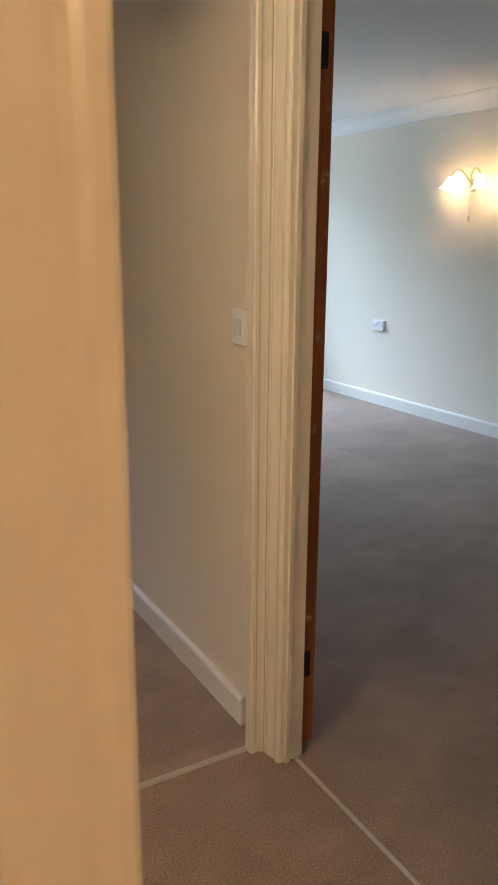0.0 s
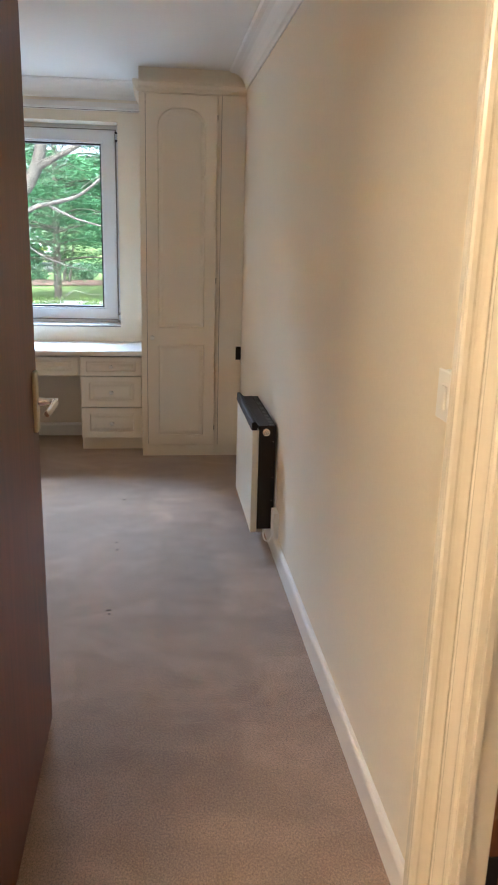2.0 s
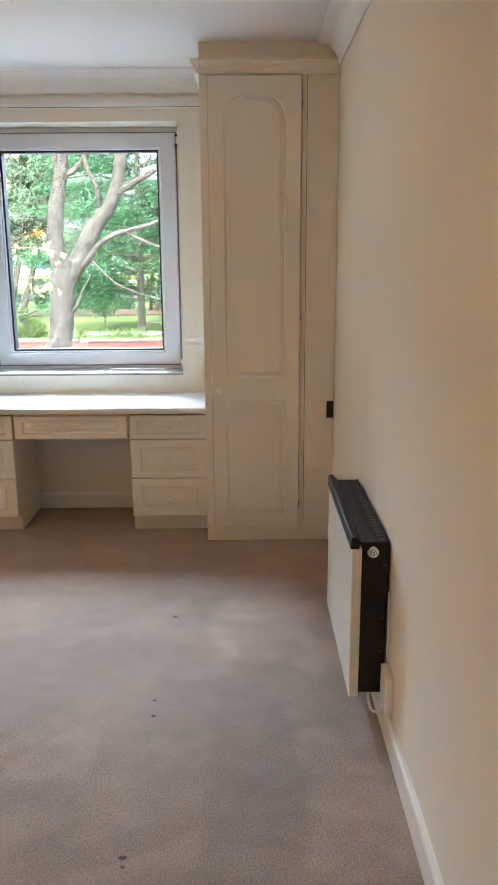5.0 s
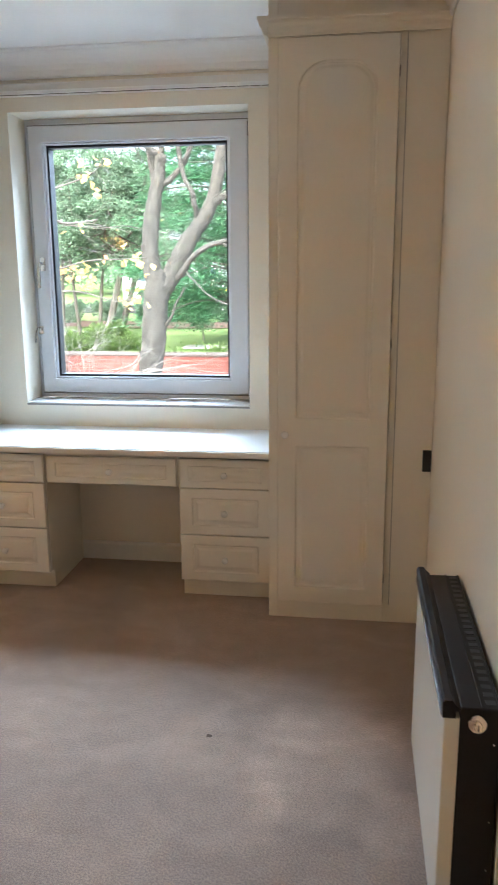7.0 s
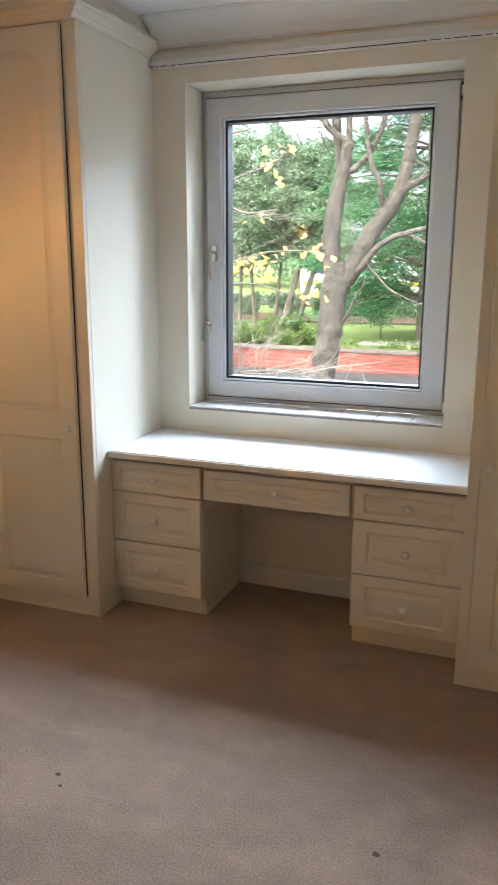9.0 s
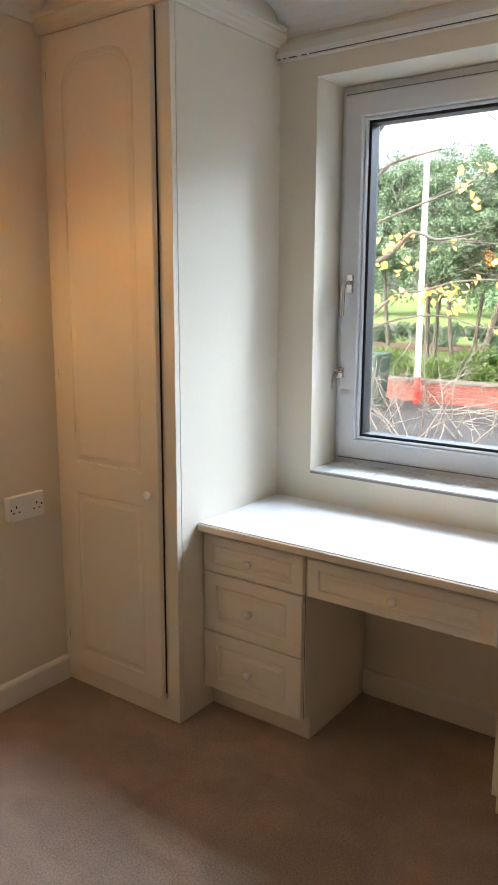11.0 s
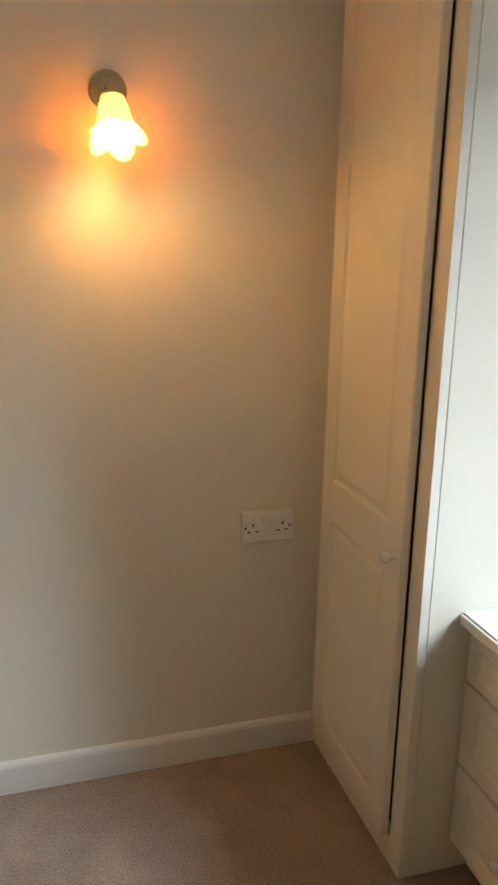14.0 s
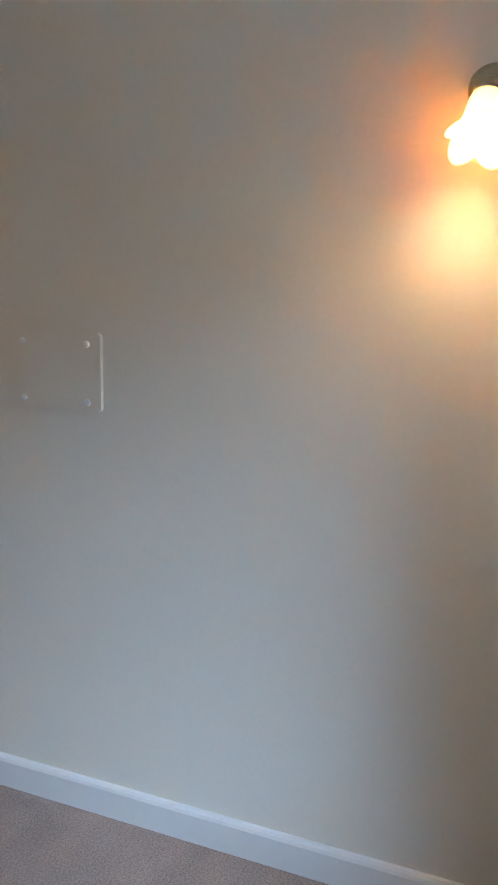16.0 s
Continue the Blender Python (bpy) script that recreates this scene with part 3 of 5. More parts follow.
def knob(parent, x, y, z, size=1.0):
    prof = [(r * size, h * size) for r, h in KNOB_PROFILE]
    return part("knob", turned(prof, 18, "y"), KNOB, parent, "small round white knob", True, Matrix.Translation((x, y, z)))


def wardrobe_cornice(bm, x0, x1, y, ret_x, ret_sign):
    """Moulded top rail along the front, returning along one side."""
    prof = [(0, 2.232), (0.010, 2.232), (0.012, 2.240), (0.018, 2.247), (0.020, 2.256), (0.026, 2.262), (0.030, 2.272), (0.030, 2.279), (0.036, 2.283), (0.036, 2.295), (0, 2.295)]
    prism(bm, [(y - u, v) for u, v in prof], "x", x0, x1)
    prism(bm, [(ret_x + ret_sign * u, v) for u, v in prof], "y", y - 0.034, FAR - 0.002)
    return bm


def wardrobe(x0, x1, door0, door1, hinge_left, side_x, side_sign, label, ajar):
    y = 7.420
    w = thing("fitted_wardrobe", label, "wardrobe", "fitted wardrobes", at=pose(0, 0, 0))
    # face frame, side, top infill
    part("stile", boxed(x0 + 0.001, door0 - 0.0005, y, y + 0.022, 0.001, CEIL - 0.002, bevel=0.0012), CUPBOARD, w)
    part("stile", boxed(door1 + 0.0005, x1 - 0.001, y, y + 0.022, 0.001, CEIL - 0.002, bevel=0.0012), CUPBOARD, w)
    part("plinth", boxed(door0, door1, y + 0.0005, y + 0.022, 0.001, 0.077), CUPBOARD, w)
    part("top_infill", boxed(door0, door1, y + 0.0005, y + 0.022, 2.228, CEIL - 0.002), CUPBOARD, w)
    sx0, sx1 = (side_x - 0.018, side_x) if side_sign > 0 else (side_x, side_x + 0.018)
    part("side_panel", boxed(sx0, sx1, y + 0.0225, FAR - 0.001, 0.001, CEIL - 0.002, bevel=0.001), CUPBOARD, w)
    # dark sheet: colours in the shade seen through the door gap
    part("inside", boxed(door0 - 0.001, door1 + 0.001, y + 0.03, y + 0.035, 0.07, 2.235), GAP, w, "dark sheet for the shade behind the door gap")
    bm = bmesh.new()
    wardrobe_cornice(bm, min(x0, side_x) + (0.001 if side_sign > 0 else 0.0), max(x1, side_x) - (0.001 if side_sign < 0 else 0.0), y, side_x, side_sign)
    part("cornice", bm, CUPBOARD, w, "moulded cream cornice")
    dw, dh = door1 - door0 - 0.004, 2.225 - 0.080
    panels = [(0.070, dw - 0.070, 0.066, 0.664, 0.004), (0.070, dw - 0.070, 0.772, dh - 0.078, 0.105)]
    hx = door0 + 0.002 if hinge_left else door1 - 0.002
    turn = -ajar if hinge_left else ajar
    m = Matrix.Translation((hx, y - 0.0215, 0.080)) @ pose(0, 0, 0, 0, 0, turn) @ Matrix.Translation((0 if hinge_left else -dw, 0, 0))
    door = part("door", panelled(dw, dh, 0.019, panels), CUPBOARD, w, "cream panelled door with an arched upper panel", at=m)
    knob(door, dw - 0.030 if hinge_left else 0.030, 0, 0.790 - 0.080)
    for z in (0.10, 1.05, dh - 0.14):
        bx = -0.0035 if hinge_left else dw + 0.0002
        part("hinge_cup", boxed(bx, bx + 0.0032, 0.004, 0.017, z, z + 0.035), BLACKMETAL, door, "dark concealed hinge")
    return w


wardrobe(0.606, RIGHT, 0.643, 1.075, False, 0.606, -1, "tall cream fitted wardrobe beside the window and heater wall", 0.0)
wardrobe(LEFT, -0.802, -1.318, -0.858, True, -0.802, 1, "tall cream fitted wardrobe with its door slightly ajar", 0.25)
# upright joint of the filler board
tagged(part("filler_strip", boxed(1.099, 1.101, 7.4185, 7.4205, 0.078, 2.23), GAP), "thin joint of the wardrobe filler board", "joint strip", kind="structure")


def drawer_unit(x0, x1, inner, label):
    u = thing("drawer_unit", label, "drawer unit", "dressing table drawers", at=pose(0, 0, 0))
    bm = bmesh.new()
    box(bm, x0, x1, 7.566, FAR - 0.019, 0.086, 0.653, 0.001)
    part("carcass", bm, CUPBOARD, u)
    part("plinth", boxed(x0 + 0.001, x1 - 0.001, 7.602, FAR - 0.02, 0.0, 0.0855), CUPBOARD, u)
    # dark sheet over the cream carcass paints the shade between the fronts
    part("gap_shade", boxed(x0 + 0.002, x1 - 0.002, 7.5635, 7.5655, 0.09, 0.640), GAP, u, "dark sheet for the shade between the drawers")
    for z0, z1 in ((0.513, 0.638), (0.3025, 0.5085), (0.090, 0.298)):
        w, h = x1 - x0 - 0.004, z1 - z0
        k = 0.028 if h < 0.15 else 0.040
        d = part("drawer_front", panelled(w, h, 0.018, [(k * 1.35, w - k * 1.35, k, h - k, 0.004)], 0.0065), CUPBOARD, u, at=Matrix.Translation((x0 + 0.002, 7.545, z0)))
        knob(d, w / 2, 0, h / 2, 0.95)
    return u


drawer_unit(-0.801, -0.405, 1, "cream three-drawer pedestal under the dressing table")
drawer_unit(0.202, 0.604, -1, "cream three-drawer pedestal beside the wardrobe")
mid = thing("desk_drawer", "wide shallow cream drawer over the kneehole", "drawer", "dressing table drawers", at=pose(0, 0, 0))
part("drawer_box", boxed(-0.402, 0.199, 7.566, 7.93, 0.520, 0.653), CUPBOARD, mid)
front = part("drawer_front", panelled(0.583, 0.122, 0.018, [(0.040, 0.543, 0.028, 0.094, 0.004)], 0.0065), CUPBOARD, mid, at=Matrix.Translation((-0.392, 7.545, 0.515)))
knob(front, 0.2915, 0, 0.061, 0.95)
desk = thing("dressing_table_top", "white laminate dressing table top fitted between two wardrobes", "worktop", at=pose(0, 0, 0))
part("top", boxed(-0.800, 0.604, 7.524, FAR - 0.001, 0.6565, 0.682, bevel=0.002), DESKTOP, desk)
part("edging", boxed(-0.7995, 0.6035, 7.516, 7.5235, 0.654, 0.6785, bevel=0.003), CUPBOARD, desk, "rounded cream front edging")

# ---- window ----
win = thing("window_1", "white tilt-and-turn window with one large pane", "window", kind="structure", at=pose(0, 0, 0))
GX0, GX1, GZ0, GZ1 = -0.552, 0.330, 0.904, 2.011


def ring_frame(x0, x1, z0, z1, ix0, ix1, iz0, iz1, y0, y1, bevel=0.003):
    bm = bmesh.new()
    rings = []
    for (a, b, c, d), y in (((x0, x1, z0, z1), y1), ((x0, x1, z0, z1), y0 + bevel), ((x0 + bevel, x1 - bevel, z0 + bevel, z1 - bevel), y0),
                            ((ix0 - bevel, ix1 + bevel, iz0 - bevel, iz1 + bevel), y0), ((ix0, ix1, iz0, iz1), y0 + bevel), ((ix0, ix1, iz0, iz1), y1)):
        rings.append([(a, y, c), (b, y, c), (b, y, d), (a, y, d)])
    rings.append(rings[0])
    made = [[bm.verts.new(p) for p in r] for r in rings[:-1]]
    made.append(made[0])
    for r0, r1 in zip(made, made[1:]):
        for i in range(4):
            j = (i + 1) % 4
            bm.faces.new((r0[i], r0[j], r1[j], r1[i]))
    return bm


part("window_frame", ring_frame(WX0 + 0.001, WX1 - 0.001, WZ0 + 0.002, WZ1 - 0.001, -0.612, 0.405, 0.842, 2.075, 8.160, 8.240), PVC, win)
sash = part("sash", ring_frame(-0.632, 0.426, 0.824, 2.096, GX0 - 0.010, GX1 + 0.010, GZ0 - 0.010, GZ1 + 0.010, 8.138, 8.200, 0.004), PVC, win, "white opening sash")
part("glazing_bead", ring_frame(GX0 - 0.0105, GX1 + 0.0105, GZ0 - 0.0105, GZ1 + 0.0105, GX0, GX1, GZ0, GZ1, 8.150, 8.168, 0.004), PVC, sash)
part("gasket", ring_frame(GX0 - 0.003, GX1 + 0.003, GZ0 - 0.003, GZ1 + 0.003, GX0 + 0.010, GX1 - 0.010, GZ0 + 0.010, GZ1 - 0.010, 8.1675, 8.226, 0.001), GASKET, sash, "black rubber glazing seal")
part("groove", ring_frame(-0.640, 0.434, 0.816, 2.104, -0.631, 0.425, 0.825, 2.095, 8.156, 8.161, 0.001), JOINT, win, "dark joint round the sash")
pane = part("pane", boxed(GX0 - 0.002, GX1 + 0.002, 8.190, 8.1935, GZ0 - 0.002, GZ1 + 0.002), GLASS, sash, "clear glass pane")
pane.visible_shadow = False
hd = part("handle", boxed(-0.606, -0.580, 8.130, 8.138, 1.425, 1.492, bevel=0.004), STEEL, sash, "silver window handle plate")
bm = bmesh.new()
tube(bm, smooth_path([(-0.593, 8.131, 1.462), (-0.593, 8.108, 1.463), (-0.594, 8.096, 1.458), (-0.598, 8.093, 1.43), (-0.600, 8.093, 1.345)], 4), [0.0075] * 12 + [0.0085] * 4 + [0.007], 10)
part("lever", bm, STEEL, hd, "", True)
lock = part("restrictor", boxed(-0.636, -0.610, 8.128, 8.139, 1.118, 1.158, bevel=0.002), STEEL, sash, "small metal window restrictor")
bm = bmesh.new()
tube(bm, smooth_path([(-0.628, 8.127, 1.15), (-0.634, 8.112, 1.148), (-0.640, 8.105, 1.12), (-0.643, 8.104, 1.075)], 4), [0.0035] * 12 + [0.002], 8)
part("catch", bm, STEEL, lock, "", True)
part("knob", turned([(0.005, 0), (0.007, -0.006), (0.007, -0.012), (0.003, -0.015)], 10, "y"), STEEL, lock, "", True, Matrix.Translation((-0.617, 8.129, 1.142)))
for z in (2.055, 0.835):
    part("hinge", boxed(0.427, 0.443, 8.128, 8.158, z - 0.032, z + 0.032, bevel=0.003), STEEL if z < 1 else BLACKMETAL, win, "metal corner hinge")
for z in (2.055, 0.835):
    part("hinge_pin", turned([(0.006, z - 0.018), (0.006, z + 0.018)], 10), PVC, win, "", True, Matrix.Translation((0.437, 8.124, 0)))
# tiled sill
sill = tagged(part("window_sill", boxed(WX0, WX1, FAR - 0.002, 8.162, WZ0 - 0.012, WZ0 - 0.003), GROUT), "white marbled tile sill with dirty joints", "window sill", kind="structure")
me = None
cuts = [WX0, -0.575, -0.425, -0.275, -0.125, 0.025, 0.175, 0.325, WX1]
rng = random.Random(3)
for a, b in zip(cuts, cuts[1:]):
    for y0, y1 in ((FAR - 0.007, 8.159),):
        lift = rng.uniform(0, 0.0012)
        part("tile", boxed(a + 0.0012, b - 0.0012, y0, y1, WZ0 - 0.0028, WZ0 + 0.002 + lift, bevel=0.0012, segments=1), TILE, sill)

# curtain rail on its batten
rail = thing("curtain_rail", "white curtain track on a painted batten above the window", "curtain rail", at=pose(0, 0, 0))
part("batten", boxed(-0.799, 0.605, 7.964, FAR - 0.001, 2.192, 2.245, bevel=0.002), SKIRT, rail)
part("track", prism(bmesh.new(), [(7.946, 2.196), (7.963, 2.196), (7.963, 2.212), (7.950, 2.212), (7.948, 2.207)], "x", -0.796, 0.602), PLASTIC, rail)
# dark strip under the track painted as its shaded slot
part("slot", boxed(-0.795, 0.601, 7.952, 7.959, 2.1945, 2.1962), GAP, rail, "dark strip for the shaded slot of the track")
for i in range(11):
    x = (-0.77 + i * 0.022 if i < 5 else 0.1 + i * 0.045) + rng.uniform(-0.012, 0.012)
    part("glider", boxed(x - 0.004, x + 0.004, 7.945, 7.957, 2.193, 2.1985, bevel=0.001, segments=1), PLASTIC, rail)

# ---- heater ----
HY0, HY1 = 5.800, 6.470
heater = thing("panel_heater", "slim black wall heater with a cream front panel", "heater", at=pose(0, 0, 0))
bm = bmesh.new()
box(bm, 1.160, 1.238, HY0 + 0.004, HY1 - 0.004, 0.108, 0.604, 0.003)
part("body", bm, HEATBODY, heater)
part("front_panel", boxed(1.130, 1.1595, HY0, HY1, 0.094, 0.5845, bevel=0.003), HEATPANEL, heater, "cream enamelled front panel")
bm = bmesh.new()
prism(bm, [(1.126, 0.585), (1.151, 0.585), (1.151, 0.597), (1.160, 0.6045), (1.150, 0.613), (1.144, 0.622), (1.130, 0.622), (1.126, 0.617)], "y", HY0 - 0.003, HY1 + 0.003)
part("top_rail", bm, HEATBODY, heater, "black top lip")
part("trim_line", boxed(1.1235, 1.1258, HY0, HY1, 0.5855, 0.589), STEEL, heater, "thin bright trim line")
bm = bmesh.new()
box(bm, 1.200, 1.2035, HY0 + 0.006, HY1 - 0.006, 0.6042, 0.6065)
box(bm, 1.232, 1.2355, HY0 + 0.006, HY1 - 0.006, 0.6042, 0.6065)
part("grille_edge", bm, HEATBODY, heater)
for i in range(22):
    y = HY0 + 0.020 + i * 0.0295
    part("slot", boxed(1.210, 1.229, y, y + 0.016, 0.6042, 0.6050), BLACK, heater)
kb = part("thermostat_dial", turned([(0.0185, 0.002), (0.0185, -0.004), (0.017, -0.007), (0.009, -0.008), (0.0085, -0.016), (0.007, -0.018), (0.0006, -0.0182)], 24, "y"), STEEL, heater, "round silver thermostat dial", True, Matrix.Translation((1.192, HY0 + 0.002, 0.575)))
part("pointer", boxed(-0.0012, 0.0012, -0.0192, -0.0178, -0.006, 0.006), BLACK, kb, "")
for z in (0.16, 0.50):
    part("bracket", boxed(1.237, 1.2468, 5.95, 5.99, z, z + 0.05), HEATBODY, heater)
    part("bracket", boxed(1.237, 1.2468, 6.30, 6.34, z, z + 0.05), HEATBODY, heater)
for z in (0.15, 0.25, 0.36, 0.53):
    part("screw", turned([(0.0022, 0), (0.0018, -0.0012), (0.0004, -0.0015)], 8, "y"), STEEL, heater, "", True, Matrix.Translation((1.226, HY0 + 0.0042, z)))
spur = thing("fused_spur", "old cream cable outlet box low on the wall beneath the heater", "outlet box", at=pose(0, 0, 0))
part("plate", boxed(1.222, 1.2468, 5.690, 5.776, 0.100, 0.225, bevel=0.004), PLASTIC, spur)
bm = bmesh.new()
tube(bm, smooth_path([(1.226, 5.745, 0.104), (1.216, 5.76, 0.070), (1.200, 5.79, 0.058), (1.196, 5.83, 0.075), (1.200, 5.85, 0.112)], 6), [0.0042] * 25, 8)
part("cable", bm, PLASTIC, spur, "white flex looping to the heater", True)
bm = bmesh.new()
tube(bm, smooth_path([(1.243, 5.782, 0.10), (1.2425, 5.785, 0.25), (1.243, 5.790, 0.38), (1.2425, 5.795, 0.45)], 5), [0.003] * 16, 6)
part("cable", bm, PLASTIC, spur, "", True)

# ---- small fittings ----
plate = thing("black_switch_plate", "black plate fixed on the wardrobe filler by the wall", "switch", at=pose(0, 0, 0))
part("plate", boxed(1.211, 1.2445, 7.409, 7.4195, 0.648, 0.733, bevel=0.002), BLACK, plate)

sw = thing("light_switch", "white light switch on a surface box inside the doorway", "light switch", at=pose(0, 0, 0))
part("pattress", boxed(1.230, 1.2468, 3.764, 3.844, 1.112, 1.200, bevel=0.003), PLASTIC, sw)
part("plate", boxed(1.223, 1.2298, 3.762, 3.846, 1.110, 1.202, bevel=0.003), PLASTIC, sw)
part("rocker", boxed(1.217, 1.2228, 3.794, 3.816, 1.132, 1.176, bevel=0.002), PLASTIC, sw)


def double_socket(x, y, z, facing, label):
    s = thing("double_socket", label, "socket", "wall sockets", at=pose(x, y, z, 0, 0, facing))
    part("pattress", boxed(-0.071, 0.071, 0.0, 0.016, -0.041, 0.041, bevel=0.002), PLASTIC, s)
    part("plate", boxed(-0.0735, 0.0735, 0.016, 0.026, -0.0435, 0.0435, bevel=0.003), PLASTIC, s)
    for cx in (-0.042, 0.042):
        for dx, dz, w, h in ((0, 0.006, 0.005, 0.009), (-0.0115, -0.013, 0.008, 0.004), (0.0115, -0.013, 0.008, 0.004), (0.021 * (1 if cx > 0 else -1), -0.001, 0.006, 0.006)):
            part("pin_hole", boxed(cx + dx - w / 2, cx + dx + w / 2, 0.0258, 0.0264, dz - h / 2, dz + h / 2), BLACK, s)
    for cx in (-0.010, 0.010):
        part("rocker", boxed(cx - 0.006, cx + 0.006, 0.026, 0.031, 0.002, 0.027, bevel=0.002), PLASTIC, s)
    return s


double_socket(LEFT, 7.253, 0.706, -90, "white double wall socket, both switches off, above the skirting")
double_socket(LIV_X, 7.245, 0.683, 90, "white double socket on the living room wall")

blank = thing("blanking_plate", "white painted rectangular cover plate with four screw caps", "cover plate", at=pose(0, 0, 0))
pl = bmesh.new()
prism(pl, [(y, z) for y, z in round_rect(5.760, 6.010, 1.097, 1.284, 0.010, 0.010)], "x", LEFT + 0.0002, LEFT + 0.011)
part("plate", pl, WALL, blank)
for y in (5.790, 5.973):
    for z in (1.118, 1.258):
        part("screw_cap", turned([(0.0085, 0.006), (0.0085, 0.009), (0.007, 0.012), (0.003, 0.0135), (0.0005, 0.0138)], 16, "x"), SKIRT, blank, "domed screw cap", True, Matrix.Translation((LEFT + 0.005, y, z)))


def tulip(n_petals=5, r0=0.024, r1=0.056, length=0.105, n=60):
    """An open bell with a frilled lip, hanging down from its neck at the origin."""
    bm = bmesh.new()
    rows = []
    for k in range(13):
        t = k / 12
        ring = []
        for i in range(n):
            a = 2 * math.pi * i / n
            petal = abs(math.cos(a * n_petals / 2))
            r = r0 + (0.38 * (r1 - r0)) * t ** 0.7 + 0.62 * (r1 - r0) * t ** 4 * (0.55 + 0.75 * petal)
            z = -length * t * (1 - 0.0 * t) - 0.020 * (petal - 0.6) * t ** 5
            ring.append((r * math.cos(a), r * math.sin(a), z))
        rows.append(ring)
    loft(bm, rows, True, (False, False))
    inner = [[(p[0] * 0.93, p[1] * 0.93, p[2]) for p in ring] for ring in rows]
    loft(bm, inner, True, (False, False))
    return bm


def wall_light(y, label):
    w = thing("wall_light", label, "wall light", "pair of bedroom wall lights", at=pose(LEFT, y, 1.772, 0, 0, 0))
    rose = part("rose", turned([(0.043, 0.0), (0.043, 0.006), (0.040, 0.009), (0.034, 0.011), (0.031, 0.016), (0.024, 0.020), (0.022, 0.026), (0.012, 0.030), (0.001, 0.031)], 32, "x"), BRASS, w, "round tarnished brass backplate", True)
    bm = bmesh.new()
    tube(bm, smooth_path([(0.024, 0, 0.0), (0.055, 0, 0.000), (0.078, 0, -0.012), (0.086, 0, -0.032)], 4), [0.011] * 13, 12)
    part("arm", bm, BRASS, w, "", True)
    part("gallery", turned([(0.010, 0.012), (0.026, 0.008), (0.0275, 0.0), (0.0275, -0.008), (0.024, -0.009)], 24), BRASS, w, "", True, pose(0.084, 0, -0.034, 0, -35, 0))
    for a in range(3):
        part("thumbscrew", turned([(0.003, 0.0), (0.004, 0.006), (0.001, 0.008)], 8, "x"), BRASS, w, "", True, pose(0.088, 0, -0.038, 0, 0, 50 + 120 * a) @ Matrix.Translation((0.026, 0, 0)))
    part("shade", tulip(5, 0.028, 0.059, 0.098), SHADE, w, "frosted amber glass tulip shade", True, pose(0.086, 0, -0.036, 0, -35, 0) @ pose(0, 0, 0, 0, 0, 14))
    part("bulb", turned([(0.010, -0.032), (0.013, -0.036), (0.017, -0.055), (0.0185, -0.075), (0.017, -0.092), (0.012, -0.106), (0.005, -0.116), (0.0008, -0.119)], 20), BULB, w, "glowing candle bulb", True, pose(0.084, 0, -0.030, 0, -35, 0))
    lamp("wall_light_filament", "POINT", 0.31, (1.0, 0.57, 0.20), pose(LEFT + 0.146, y, 1.664), radius=0.03)
    return w


wall_light(6.853, "lit brass wall light with a frosted tulip glass shade by wardrobe")
wall_light(4.880, "lit brass wall light with a frosted tulip glass shade near door")


def living_light():
    w = thing("twin_wall_light", "lit twin-arm brass wall light with frosted frilled shades", "wall light", at=pose(LIV_X, 6.285, 1.765, 0, 0, 180))
    part("rose", turned([(0.045, 0.0), (0.045, 0.006), (0.036, 0.012), (0.020, 0.022), (0.002, 0.026)], 24, "x"), BRASS, w, "", True)
    for s in (-1, 1):
        arm = bmesh.new()
        tube(arm, smooth_path([(0.02, 0, 0), (0.055, s * 0.02, 0.055), (0.075, s * 0.075, 0.105), (0.085, s * 0.125, 0.085), (0.09, s * 0.135, 0.055)], 5), [0.006] * 21, 8)
        part("arm", arm, BRASS, w, "", True)
        part("shade", tulip(5, 0.022, 0.060, 0.085), SHADE_WHITE, w, "frosted white glass shade", True, pose(0.09, s * 0.137, 0.055, s * 12, -10, 10))
        part("bulb", turned([(0.008, -0.02), (0.016, -0.035), (0.021, -0.055), (0.018, -0.075), (0.008, -0.088), (0.001, -0.09)], 16), BULB_LIVING, w, "", True, pose(0.09, s * 0.137, 0.055, s * 12, -10, 0))
    cord = bmesh.new()
    tube(cord, [(0.03, 0.0, -0.02), (0.032, 0.0, -0.12), (0.031, 0.0, -0.22)], [0.0016] * 3, 6)
    part("pull_cord", cord, PLASTIC, w)
    part("cord_pull", turned([(0.003, -0.21), (0.006, -0.225), (0.0055, -0.245), (0.001, -0.25)], 10), BRASS, w, "", True, Matrix.Translation((0.031, 0, 0)))
    return w


living_light()


def pendant(x, y, mat, label):
    p = thing("pendant_light", label, "pendant light", "hall lights", at=pose(x, y, CEIL))
    part("rose", turned([(0.045, 0.0), (0.045, -0.015), (0.012, -0.03)], 20), PLASTIC, p, "", True)
    part("flex", turned([(0.004, -0.03), (0.004, -0.26)], 8), PLASTIC, p, "", True)
    part("globe", turned([(0.02, -0.255), (0.09, -0.285), (0.135, -0.345), (0.135, -0.415), (0.09, -0.475), (0.02, -0.505), (0.002, -0.507)], 24), mat, p, "glowing frosted globe", True)
    return p


pendant(-0.35, 2.95, BULB_HALL, "lit frosted globe pendant in the hall")
pendant(0.0, 1.0, BULB_LOBBY, "lit frosted globe pendant in the lobby")

